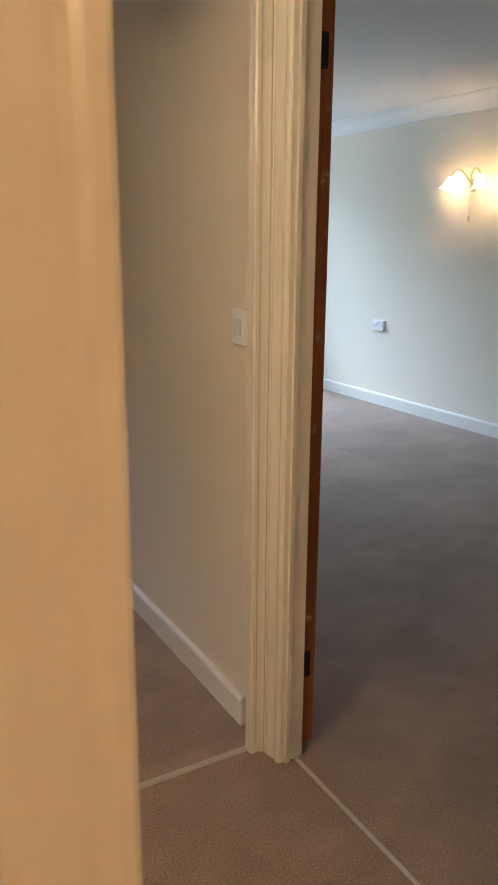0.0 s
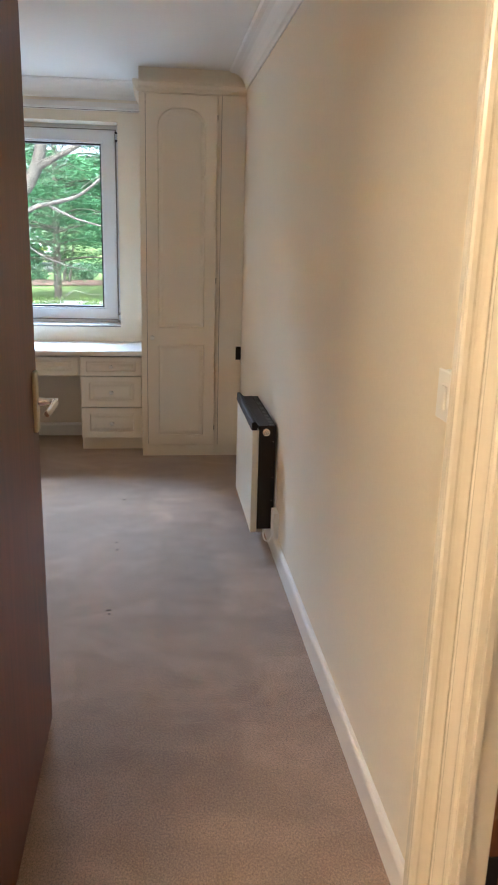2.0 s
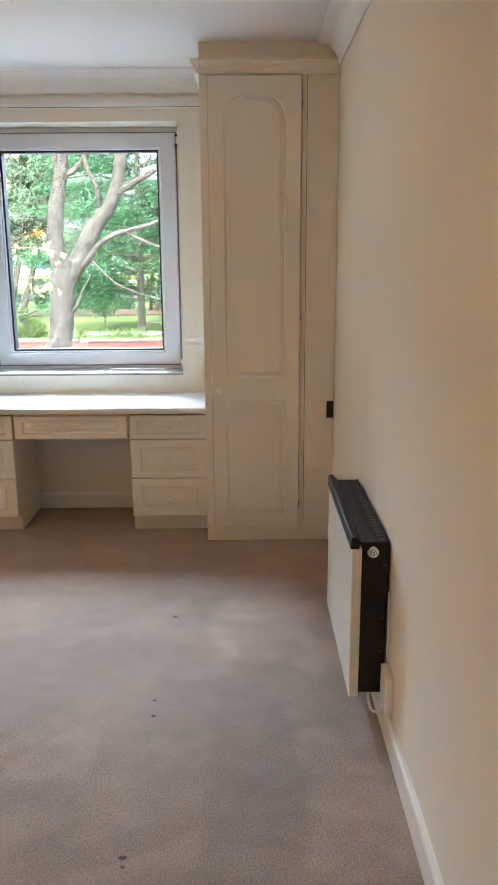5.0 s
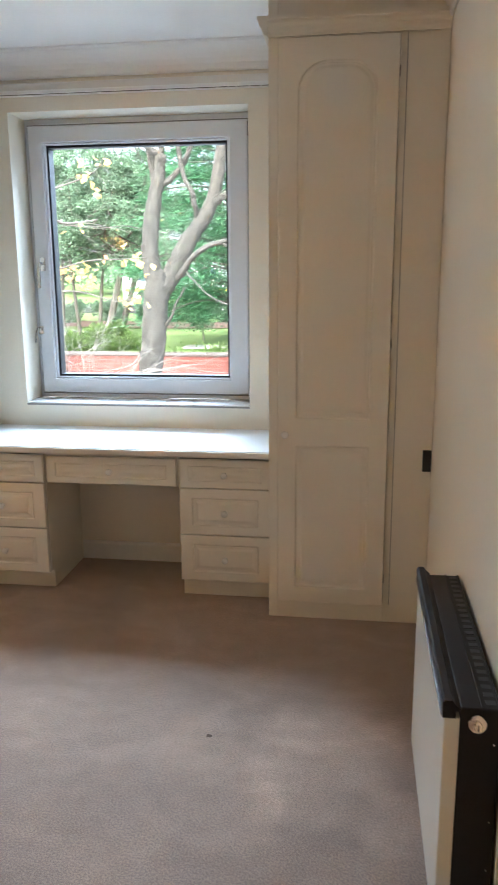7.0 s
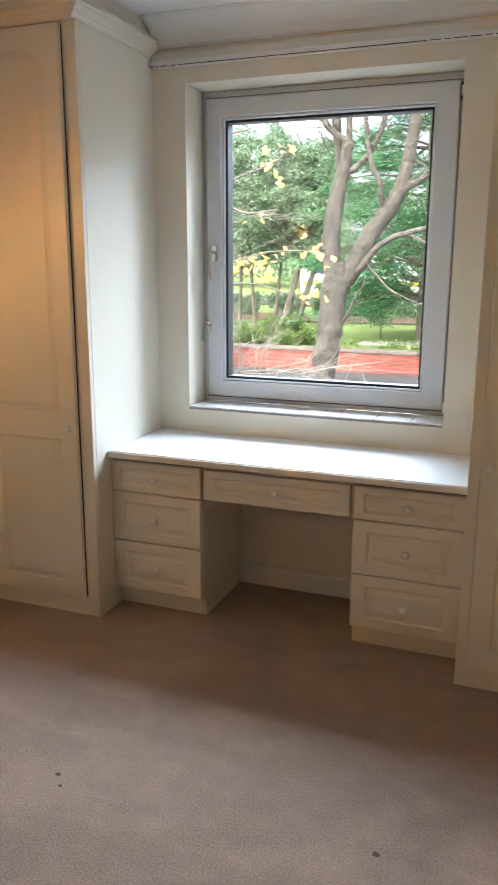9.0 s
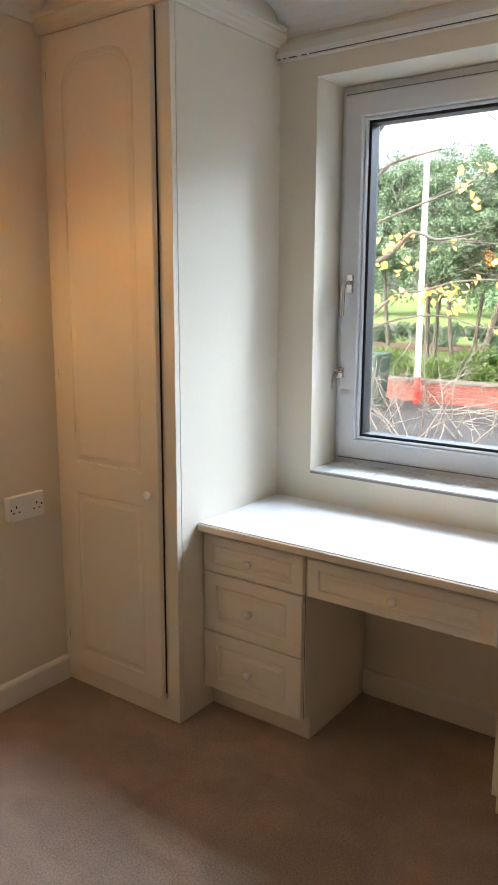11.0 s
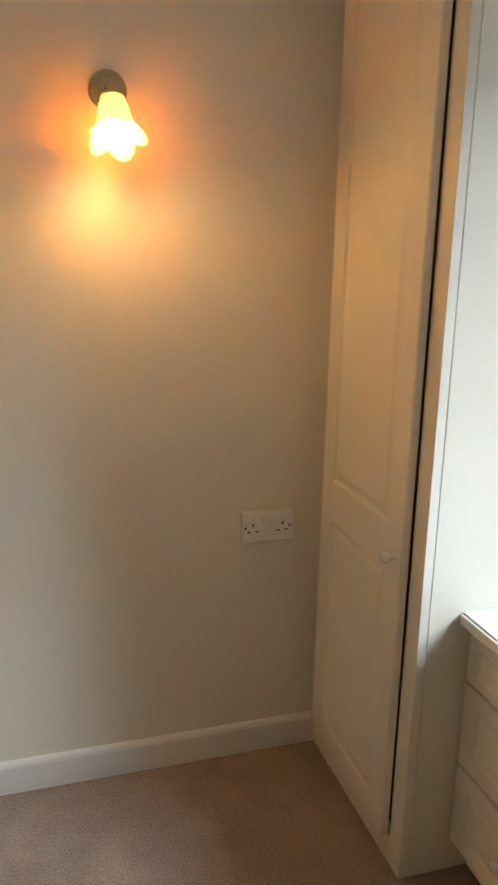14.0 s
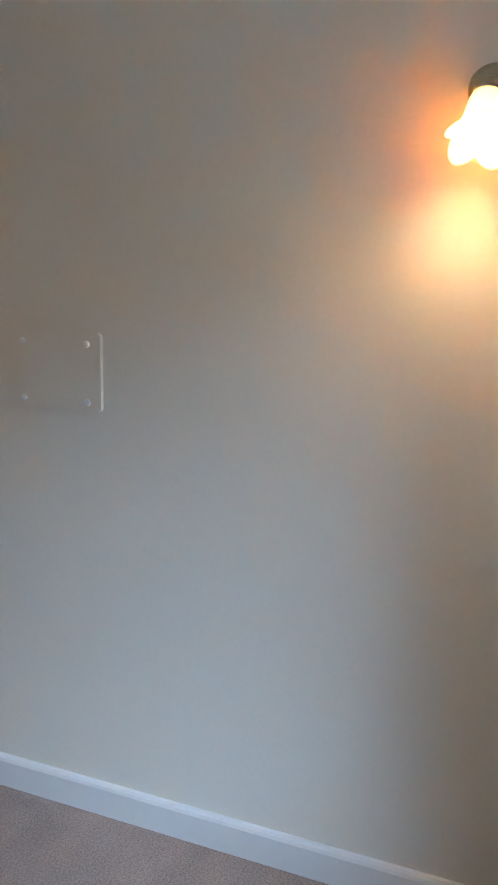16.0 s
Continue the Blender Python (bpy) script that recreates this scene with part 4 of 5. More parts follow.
# small dents and specks pressed into the carpet
for x, y, r in ((0.518, 6.546, 0.017), (0.508, 5.936, 0.011), (0.514, 5.848, 0.013), (0.511, 5.252, 0.015), (0.515, 5.222, 0.009), (-0.385, 6.52, 0.014), (-0.352, 6.48, 0.012), (-1.19, 6.34, 0.010)):
    bm = bmesh.new()
    ring = []
    for i in range(11):
        a = 2 * math.pi * i / 11
        q = 0.62 * r * rng.uniform(0.6, 1.2)
        ring.append((x + q * math.cos(a), y + 0.8 * q * math.sin(a)))
    prism(bm, ring, "z", -0.004, 0.0015)
    tagged(part("carpet_mark", bm, DENT), "small dark dent pressed into the carpet by furniture", "carpet mark", "carpet dents")


# ---- outdoors ----
GROUND = -0.45
rng = random.Random(11)
structure("ground", boxed(-60, 60, 8.30, 140, GROUND - 0.3, GROUND - 0.004), TARMAC, "grey tarmac ground outside", "ground")
# Added out of sight below the sill: reflects sky light up into the bedroom.
structure("pavement", boxed(-9, 12, 8.30, 13.4, GROUND - 0.1, GROUND + 0.02), PAVING, "unseen pale slab added along the house to bounce light indoors", "pavement")
WALL_Y = 18.3
bm = bmesh.new()
n = 40
rows = []
for y, z in ((WALL_Y + 0.22, -0.12), (20.5, -0.11), (22.5, -0.10), (25.0, -0.09), (27.0, -0.05), (30.0, -0.02), (48.0, 0.3), (90.0, 1.6)):
    rows.append([(-60 + 120 * i / n, y, z + 0.015 * math.sin(i * 1.7 + y)) for i in range(n + 1)])
loft(bm, rows, False, (False, False))
structure("lawn", bm, LAWN, "bright green lawn rising behind a low wall", "lawn")
bm = bmesh.new()
rows = []
for k, y in enumerate((25.0, 25.15, 25.7, 26.2)):
    rows.append([(-16 + 30 * i / 30, y + 0.3 * math.sin(i * 0.9), (-0.06, -0.03, 0.0, 0.03)[k]) for i in range(31)])
loft(bm, rows, False, (False, False))
structure("flower_bed", bm, SOIL, "bed of brown leaf mulch under the trees", "flower bed")


structure("garden_path", boxed(-2.6, 14, 19.75, 20.35, -0.16, -0.085), PAVING, "pale concrete path across the lawn", "path")
structure("road", boxed(-60, 60, 31.0, 39.0, -0.1, 0.10), TARMAC, "grey road beyond the garden hedge", "road")


def limb(bm, pts, r0, r1, n=10):
    path = smooth_path(pts, 6)
    k = len(path)
    rr = [r0 + (r1 - r0) * i / (k - 1) for i in range(k)]
    rr = [r * (1 + 0.025 * math.sin(i * 2.3)) for i, r in enumerate(rr)]
    return tube(bm, path, rr, n)


def twigs(bm, origin, direction, length, radius, depth, rnd, spread=0.7):
    p, d = Vector(origin), Vector(direction).normalized()
    pts = [p.copy()]
    for _ in range(4):
        d = (d + Vector((rnd.gauss(0, 0.16), rnd.gauss(0, 0.16), rnd.gauss(0.02, 0.14)))).normalized()
        p = p + d * length / 4
        pts.append(p.copy())
    tube(bm, pts, [radius * (1 - 0.16 * i) for i in range(5)], 5)
    if depth > 0:
        for _ in range(rnd.choice((2, 3, 3))):
            q = pts[rnd.choice((2, 3, 4))]
            nd = (d + Vector((rnd.gauss(0, spread), rnd.gauss(0, spread), rnd.gauss(0.1, spread)))).normalized()
            twigs(bm, q, nd, length * rnd.uniform(0.5, 0.8), radius * 0.5, depth - 1, rnd, spread)


def leaf_mesh(name, centres, normals, sizes, aspect, rnd, mat, parent=None):
    """Many small bent leaves, each of two quads, as one mesh."""
    c, s = np.asarray(centres, float), np.asarray(sizes, float)[:, None]
    g = np.random.RandomState(rnd)
    d = np.asarray(normals, float)
    d /= np.linalg.norm(d, axis=1, keepdims=True) + 1e-9
    side = np.cross(d, g.normal(size=d.shape))
    side /= np.linalg.norm(side, axis=1, keepdims=True) + 1e-9
    up = np.cross(side, d)
    w = s * aspect
    verts = np.stack([c - d * s, c - side * w + up * w * 0.3, c + d * s, c + side * w + up * w * 0.3], axis=1).reshape(-1, 3)
    k = len(c)
    idx = np.arange(k) * 4
    faces = np.concatenate([np.stack([idx, idx + 1, idx + 2], 1), np.stack([idx, idx + 2, idx + 3], 1)]).tolist()
    me = bpy.data.meshes.new(name)
    me.from_pydata(verts.tolist(), [], faces)
    me.materials.append(mat)
    ob = new(name, me)
    if parent:
        ob.parent = parent
    return ob


def blob_points(g, centre, radius, n, shell=0.55):
    v = g.normal(size=(n, 3))
    v /= np.linalg.norm(v, axis=1, keepdims=True)
    r = g.uniform(shell, 1.0, size=(n, 1))
    return np.asarray(centre) + v * r * np.asarray(radius), v


# the big forked tree by the wall
tree = thing("tree", "large grey forked tree with mossy bark and bare branches", "tree", at=pose(0, 0, 0))
TY = 16.2
bm = bmesh.new()
limb(bm, [(-2.34, TY, GROUND - 0.1), (-2.31, TY, -0.2), (-2.24, TY, 0.25), (-2.19, TY, 0.75), (-2.14, TY, 1.15), (-2.12, TY, 1.42)], 0.185, 0.20, 18)
limb(bm, [(-2.16, TY, 1.15), (-2.22, TY, 1.55), (-2.23, TY, 1.80), (-2.20, TY, 2.15), (-2.14, TY, 2.48), (-2.08, TY, 2.70), (-2.04, TY, 2.88), (-2.03, TY, 3.06)], 0.145, 0.085, 16)
limb(bm, [(-2.08, TY, 1.15), (-1.92, TY + 0.02, 1.36), (-1.76, TY + 0.05, 1.68), (-1.62, TY + 0.08, 1.92), (-1.42, TY + 0.1, 2.18), (-1.27, TY + 0.12, 2.48), (-1.17, TY + 0.15, 2.92), (-1.08, TY + 0.2, 3.6), (-0.9, TY + 0.3, 5.2)], 0.165, 0.065, 16)
limb(bm, [(-1.36, TY + 0.1, 2.28), (-1.20, TY + 0.1, 2.47), (-1.02, TY + 0.1, 2.57), (-0.56, TY + 0.15, 2.84), (-0.1, TY + 0.2, 3.3)], 0.065, 0.035, 10)
limb(bm, [(-2.02, TY, 3.06), (-2.06, TY, 3.14), (-2.16, TY - 0.03, 3.19), (-2.38, TY - 0.08, 3.46), (-2.75, TY, 4.4)], 0.066, 0.04, 12)
limb(bm, [(-2.02, TY, 3.00), (-2.01, TY, 3.3), (-2.05, TY, 3.8), (-2.15, TY, 5.2)], 0.052, 0.035, 10)
limb(bm, [(-2.04, TY, 2.72), (-1.90, TY, 2.76), (-1.65, TY, 3.04), (-1.50, TY, 3.46), (-1.35, TY, 4.4)], 0.05, 0.028, 10)
limb(bm, [(-2.12, TY + 0.05, 2.52), (-2.14, TY + 0.15, 2.74), (-2.20, TY + 0.2, 3.02), (-2.27, TY + 0.2, 3.5), (-2.42, TY + 0.2, 4.6)], 0.085, 0.06, 12)
limb(bm, [(-1.49, TY + 0.1, 2.20), (-1.51, TY - 0.05, 2.38), (-1.54, TY - 0.1, 2.58), (-1.68, TY - 0.1, 2.88), (-1.80, TY, 3.6)], 0.050, 0.032, 10)
limb(bm, [(-1.90, TY + 0.05, 1.28), (-1.74, TY - 0.1, 1.38), (-1.54, TY - 0.2, 1.62), (-1.27, TY - 0.3, 1.79), (-1.00, TY - 0.35, 1.86), (-0.54, TY - 0.4, 2.00), (0.0, TY - 0.5, 2.4)], 0.055, 0.025, 10)
limb(bm, [(-1.07, TY - 0.33, 1.84), (-0.80, TY - 0.4, 1.71), (-0.55, TY - 0.4, 1.61), (-0.1, TY - 0.5, 1.5)], 0.026, 0.012, 6)
limb(bm, [(-1.70, TY - 0.1, 1.47), (-1.45, TY - 0.3, 1.24), (-1.19, TY - 0.35, 1.03), (-0.76, TY - 0.4, 0.87), (-0.4, TY - 0.4, 0.8)], 0.018, 0.008, 6)
limb(bm, [(-2.08, TY, 0.55), (-1.92, TY - 0.1, 0.72), (-1.80, TY - 0.15, 0.98), (-1.66, TY - 0.2, 1.18)], 0.030, 0.014, 6)
for x, z, r in ((-2.02, 3.06, 0.095), (-2.10, 1.28, 0.185), (-2.10, 2.66, 0.105)):
    bmesh.ops.create_icosphere(bm, subdivisions=3, radius=r, matrix=Matrix.Translation((x, TY, z)))
for v in bm.verts:
    q = noise.noise(v.co * 6.0) * 0.018 + noise.noise(v.co * 17.0) * 0.008
    v.co += Vector((q, noise.noise(v.co * 9.0 + Vector((5, 3, 1))) * 0.015, 0))
part("trunk", bm, BARK, tree, smooth=True)
bm = bmesh.new()
rnd = random.Random(5)
for o, d, L, r in (((-2.23, TY, 2.05), (-1, -0.3, 0.06), 1.6, 0.011), ((-2.22, TY, 1.6), (-0.8, -0.5, 0.3), 1.2, 0.008), ((-2.6, TY, 3.9), (-1, -0.4, -0.1), 2.0, 0.014),
                   ((-1.25, TY, 2.5), (0.6, -0.4, 0.3), 1.3, 0.011), ((-0.5, TY - 0.4, 2.1), (0.5, -0.4, 0.5), 1.2, 0.010), ((-0.9, TY + 0.1, 2.65), (0.5, -0.2, 0.8), 1.5, 0.012),
                   ((-1.16, TY, 3.0), (0.5, -0.2, 0.6), 1.5, 0.012), ((-2.0, TY, 3.3), (0.5, -0.3, 0.7), 1.3, 0.010), ((-0.7, TY, 2.75), (0.3, -0.3, 0.8), 1.3, 0.010), ((-2.4, TY, 3.4), (-0.8, -0.3, 0.3), 1.5, 0.010)):
    twigs(bm, o, d, L, r * 0.8, 4, rnd)
for i in range(9):
    twigs(bm, (-2.02 + 0.05 * i, TY - 0.12, 1.35 + 0.10 * (i % 5)), (rnd.uniform(-0.7, 0.4), -0.2, 0.8), 0.6, 0.006, 3, rnd, 0.6)
tagged(part("branches", bm, BARK_DARK, tree, smooth=True), "thin bare branches", kind="stuff")

# a slimmer tree nearer the house, with the last yellow leaves
slim = thing("tree", "slim dark tree holding a few yellow and orange leaves", "tree", at=pose(0, 0, 0))
SY = 14.0
bm = bmesh.new()
limb(bm, [(-3.86, SY, GROUND - 0.1), (-3.82, SY, 0.3), (-3.84, SY, 0.9), (-3.92, SY, 1.8), (-3.9, SY, 2.4), (-3.80, SY, 2.75), (-3.65, SY, 3.11), (-3.33, SY, 3.46), (-2.9, SY, 4.3)], 0.075, 0.04, 12)
limb(bm, [(-3.84, SY, 0.95), (-3.74, SY, 1.35), (-3.60, SY, 1.68), (-3.23, SY, 1.91), (-2.98, SY - 0.05, 2.10), (-2.70, SY, 2.02), (-2.3, SY, 2.06)], 0.045, 0.008, 10)
limb(bm, [(-3.92, SY, 1.9), (-3.78, SY, 2.08), (-3.57, SY, 2.45), (-3.55, SY, 2.77), (-3.78, SY, 2.96), (-4.1, SY, 3.5)], 0.045, 0.02, 10)
limb(bm, [(-3.86, SY, 2.52), (-3.52, SY, 2.71), (-3.29, SY, 2.88), (-2.7, SY, 2.98)], 0.035, 0.010, 8)
limb(bm, [(-3.84, SY, 0.90), (-3.65, SY, 1.03), (-3.42, SY, 1.23), (-3.16, SY, 1.42), (-2.85, SY, 1.46), (-2.45, SY, 1.56), (-1.95, SY, 1.58), (-1.66, SY, 1.60)], 0.022, 0.005, 8)
limb(bm, [(-3.84, SY, 0.80), (-3.4, SY, 1.05), (-3.0, SY, 1.16), (-2.58, SY, 1.18), (-2.1, SY, 1.06), (-1.75, SY, 1.12)], 0.018, 0.004, 8)
limb(bm, [(-3.55, SY, 2.2), (-3.18, SY, 2.33), (-2.71, SY, 2.48), (-2.32, SY, 2.62), (-2.15, SY, 2.85)], 0.018, 0.005, 8)
limb(bm, [(-2.75, SY, 2.0), (-2.35, SY, 1.98), (-2.05, SY, 1.95), (-1.9, SY, 1.9)], 0.007, 0.003, 6)
part("trunk", bm, BARK_DARK, slim, smooth=True)
bm = bmesh.new()
for o, d, L in (((-3.2, SY, 1.4), (1, 0, 0.2), 0.7), ((-2.8, SY, 1.2), (1, 0, 0.1), 0.7), ((-2.9, SY, 2.42), (0.9, 0, 0.4), 0.7), ((-3.4, SY, 2.8), (0.8, 0, 0.6), 0.9), ((-3.6, SY, 1.65), (-0.4, 0.2, 0.6), 0.9),
                ((-3.5, SY, 3.3), (-0.3, 0, 0.8), 1.0), ((-3.7, SY, 0.95), (0.5, 0, 0.4), 0.8), ((-3.3, SY, 1.9), (0.3, 0, 0.9), 0.9), ((-3.56, SY, 2.7), (0.3, 0, 0.9), 0.9), ((-2.7, SY, 2.02), (0.8, 0, 0.1), 0.7)):
    twigs(bm, o, d, L, 0.007, 3, rnd)
tagged(part("branches", bm, BARK_DARK, slim, smooth=True), "thin twigs", kind="stuff")
g = np.random.RandomState(4)
cl = []
for c, r, k in (((-1.80, SY, 1.57), 0.08, 6), ((-1.72, SY, 1.42), 0.06, 3), ((-1.86, SY, 1.03), 0.10, 9), ((-2.80, SY, 1.42), 0.13, 15), ((-2.50, SY, 1.40), 0.11, 14), ((-2.45, SY, 1.26), 0.08, 8),
                ((-2.30, SY, 1.52), 0.07, 4), ((-1.98, SY, 1.55), 0.04, 2), ((-2.97, SY, 2.04), 0.06, 3), ((-3.10, SY, 1.72), 0.10, 6), ((-3.14, SY, 1.42), 0.08, 5), ((-2.69, SY, 1.92), 0.09, 3),
                ((-2.45, SY, 2.62), 0.12, 8), ((-2.30, SY, 2.36), 0.08, 5), ((-2.20, SY, 2.75), 0.08, 6), ((-3.36, SY, 1.98), 0.12, 9), ((-3.68, SY, 1.55), 0.06, 4), ((-3.68, SY, 1.36), 0.09, 9), ((-3.38, SY, 1.33), 0.05, 3), ((-3.4, SY, 1.76), 0.05, 3)):
    cl.append(np.asarray(c) + g.normal(size=(k, 3)) * r * np.array([0.8, 0.6, 0.6]))
cl = np.concatenate(cl)
leaf_mesh("autumn_leaves", cl, g.normal(size=cl.shape), g.uniform(0.036, 0.062, len(cl)), 0.85, 6, LEAF_AUTUMN, slim)["label"] = "scattered yellow and orange leaves"

# brushwood in front of the wall
bm = bmesh.new()
rnd = random.Random(8)
for i in range(64):
    x = rnd.uniform(-5.8, -2.5)
    twigs(bm, (x, 15.3 + rnd.uniform(-0.6, 0.5), GROUND), (rnd.uniform(-0.8, 0.8), rnd.uniform(-0.4, 0.2), 0.5), rnd.uniform(0.65, 1.1), 0.012, 3, rnd, 0.8)
for i in range(6):
    twigs(bm, (-3.4 + 0.2 * i, 15.3, -0.1), (0.9, -0.2, rnd.uniform(-0.1, 0.25)), rnd.uniform(0.8, 1.3), 0.010, 2, rnd, 0.6)
tagged(part("bare_shrub", bm, TWIG, smooth=True), "tangled bare grey shrub in front of the brick wall", "shrub")


def small_tree(x, y, z0, trunks, crown, leaves, mat, label, seed, size=(0.07, 0.12), bark=BARK_DARK, aspect=0.5):
    t = thing("tree", label, "tree", at=pose(0, 0, 0))
    r = random.Random(seed)
    g = np.random.RandomState(seed)
    bm = bmesh.new()
    for dx, lean, rad, h in trunks:
        p = Vector((x + dx, y + r.uniform(-0.3, 0.3), z0 - 0.1))
        limb(bm, [p, p + Vector((lean * 0.4, 0, h * 0.4)), p + Vector((lean, 0.1, h))], rad, rad * 0.5, 8)
        for _ in range(4):
            twigs(bm, p + Vector((lean * 0.8, 0, h * r.uniform(0.55, 1.0))), (r.gauss(0, 0.8), r.gauss(0, 0.5), r.uniform(0.1, 0.8)), r.uniform(1.0, 2.0), rad * 0.3, 2, r)
    part("trunk", bm, bark, t, smooth=True)
    pts, nor = [], []
    per = leaves // len(crown)
    for cx, cy, cz, rx, ry, rz in crown:
        sub = max(6, per // 230)
        for _ in range(sub):
            v = g.normal(size=3)
            v /= np.linalg.norm(v)
            c = np.array([cx, cy, cz]) + v * np.array([rx, ry, rz]) * g.uniform(0.45, 1.0)
            q, nv = blob_points(g, c, np.array([0.30, 0.30, 0.20]) * g.uniform(0.5, 1.5), per // sub, 0.2)
            pts.append(q), nor.append(nv + g.normal(size=nv.shape) * 0.8)
    pts, nor = np.concatenate(pts), np.concatenate(nor)
    leaf_mesh("crown", pts, nor, g.uniform(*size, len(pts)), aspect, seed, mat, t)
    return t


small_tree(-6.4, 22.5, -0.1, ((-0.8, -0.3, 0.06, 2.6), (-0.08, -0.06, 0.07, 2.7), (0.18, 0.1, 0.06, 2.7), (0.72, -0.25, 0.055, 2.6), (1.05, 0.25, 0.06, 2.7), (1.30, 0.75, 0.11, 2.9), (1.52, 0.95, 0.10, 3.0)),
           ((-6.6, 22.6, 2.5, 1.9, 1.5, 1.2), (-5.0, 22.9, 2.4, 1.5, 1.4, 1.2), (-5.8, 22.6, 3.2, 1.9, 1.5, 0.9), (-7.8, 22.8, 3.0, 1.6, 1.4, 1.2), (-6.0, 22.8, 3.8, 1.7, 1.3, 0.8), (-8.2, 23.0, 3.9, 1.4, 1.3, 0.8), (-4.4, 23.0, 3.4, 0.9, 0.9, 0.8)), 125000, LEAF_HOLLY, "clump of broad evergreen trees with several slim trunks", 21, (0.022, 0.048))
small_tree(-10.5, 23.5, 0.1, ((-0.5, -0.3, 0.1, 2.6), (0.6, 0.3, 0.1, 2.9)), ((-10.5, 23.5, 2.8, 2.4, 1.6, 1.7), (-12.6, 24.5, 2.6, 2.0, 1.5, 1.7)), 36000, LEAF_HOLLY, "broad evergreen tree at the garden's edge", 22, (0.028, 0.055))
small_tree(-2.42, 20.9, -0.1, ((0.0, -0.03, 0.022, 0.9),), ((-2.52, 20.9, 0.45, 0.30, 0.3, 0.26), (-2.45, 20.9, 0.75, 0.22, 0.22, 0.2)), 2600, LEAF_CONIFER, "small dark evergreen sapling on the lawn", 23, (0.018, 0.036))
small_tree(-2.1, 25.6, -0.05, ((-0.1, -0.1, 0.07, 2.2), (0.1, 0.15, 0.06, 2.4), (0.25, 0.3, 0.05, 2.2)), ((-2.1, 26.2, 2.2, 1.2, 0.9, 0.9), (-1.2, 26.4, 2.6, 1.2, 0.9, 0.9)), 16000, LEAF_HOLLY, "grey-stemmed evergreen at the back of the lawn", 24, (0.025, 0.05))


def conifer(x, y, z0, height, spread, first, n_whorls, seed, label, leaves=1.0):
    t = thing("conifer", label, "tree", at=pose(0, 0, 0))
    r = random.Random(seed)
    g = np.random.RandomState(seed)
    bm = bmesh.new()
    limb(bm, [(x, y, z0 - 0.1), (x + 0.03, y, z0 + height * 0.5), (x, y, z0 + height)], 0.095, 0.02, 8)
    pts, dirs = [], []
    for i in range(n_whorls):
        f = min(1.0, (i - i % 6) / (n_whorls - 1) + r.uniform(0, 0.012))
        z = z0 + first + (height - first) * f
        length = spread * (1 - f) ** 0.7 * r.uniform(0.75, 1.15) + 0.15
        a = r.uniform(0, 2 * math.pi)
        d = Vector((math.cos(a), math.sin(a), 0))
        tip = Vector((x, y, z)) + d * length + Vector((0, 0, r.uniform(-0.25, 0.25) * length * 0.5))
        path = smooth_path([(x, y, z), Vector((x, y, z)).lerp(tip, 0.5) + Vector((0, 0, 0.08 * length)), tip], 4)
        tube(bm, path, [0.028 * (1 - 0.1 * k) for k in range(len(path))], 5)
        k = int(620 * length * leaves)
        u = g.uniform(0.18, 1.0, k) ** 0.8
        side = np.array([-d.y, d.x, 0])
        w = g.normal(size=k) * 0.30 * length * (0.35 + 0.65 * (1 - np.abs(u - 0.55)))
        base = np.asarray(path[0])[None] * (1 - u)[:, None] + np.asarray(tip)[None] * u[:, None]
        p = base + side[None] * w[:, None] + np.stack([g.normal(size=k) * 0.05, g.normal(size=k) * 0.05, g.normal(size=k) * 0.075 - 0.10 * np.abs(w)], 1)
        pts.append(p)
        dirs.append(np.asarray(d)[None] + side[None] * np.sign(w)[:, None] * g.uniform(0.3, 1.2, (k, 1)) + g.normal(size=(k, 3)) * 0.3 + np.array([0, 0, -0.25]))
    part("trunk", bm, BARK_DARK, t, smooth=True)
    pts, dirs = np.concatenate(pts), np.concatenate(dirs)
    leaf_mesh("crown", pts, dirs, g.uniform(0.028, 0.065, len(pts)), 0.22, seed, LEAF_CONIFER, t)
    return t


conifer(-1.53, 20.6, -0.1, 8.0, 2.3, 0.85, 138, 31, "dark green conifer with layered drooping branches on the lawn", 0.8)
conifer(1.6, 23.5, -0.1, 9.0, 2.6, 1.0, 80, 32, "tall dark green conifer further back", 0.8)


def hedge(x0, x1, y, z, h, d, count, mat, label, seed, size=(0.04, 0.08)):
    g = np.random.RandomState(seed)
    n_c = int((x1 - x0) * 5)
    pts, nor = [], []
    for _ in range(n_c):
        c = np.array([g.uniform(x0, x1), y + g.normal() * d * 0.35, z + h * g.uniform(0.15, 0.75)])
        q, nv = blob_points(g, c, np.array([0.28, 0.28, 0.2 + 0.25 * h * g.uniform(0.3, 1)]), count // n_c, 0.2)
        q[:, 2] = np.maximum(q[:, 2], z - 0.02)
        pts.append(q), nor.append(nv + np.array([0, 0, 0.6]))
    pts, nor = np.concatenate(pts), np.concatenate(nor)
    ob = leaf_mesh("hedge", pts, nor, g.uniform(*size, len(pts)), 0.5, seed, mat)
    return tagged(ob, label, "hedge", kind="stuff")


hedge(-9, -2.9, 19.4, -0.12, 0.44, 0.9, 30000, LEAF_SHRUB, "leafy green ground shrubs behind the brick wall", 41, (0.018, 0.04))
hedge(-3.2, 0.6, 18.9, -0.14, 0.10, 0.4, 2200, LEAF_SHRUB, "sparse low green plants along the wall", 42, (0.016, 0.035))
hedge(-12, 4.0, 26.7, 0.0, 0.55, 0.9, 36000, LEAF_HOLLY, "green hedge at the far side of the lawn", 43, (0.03, 0.055))
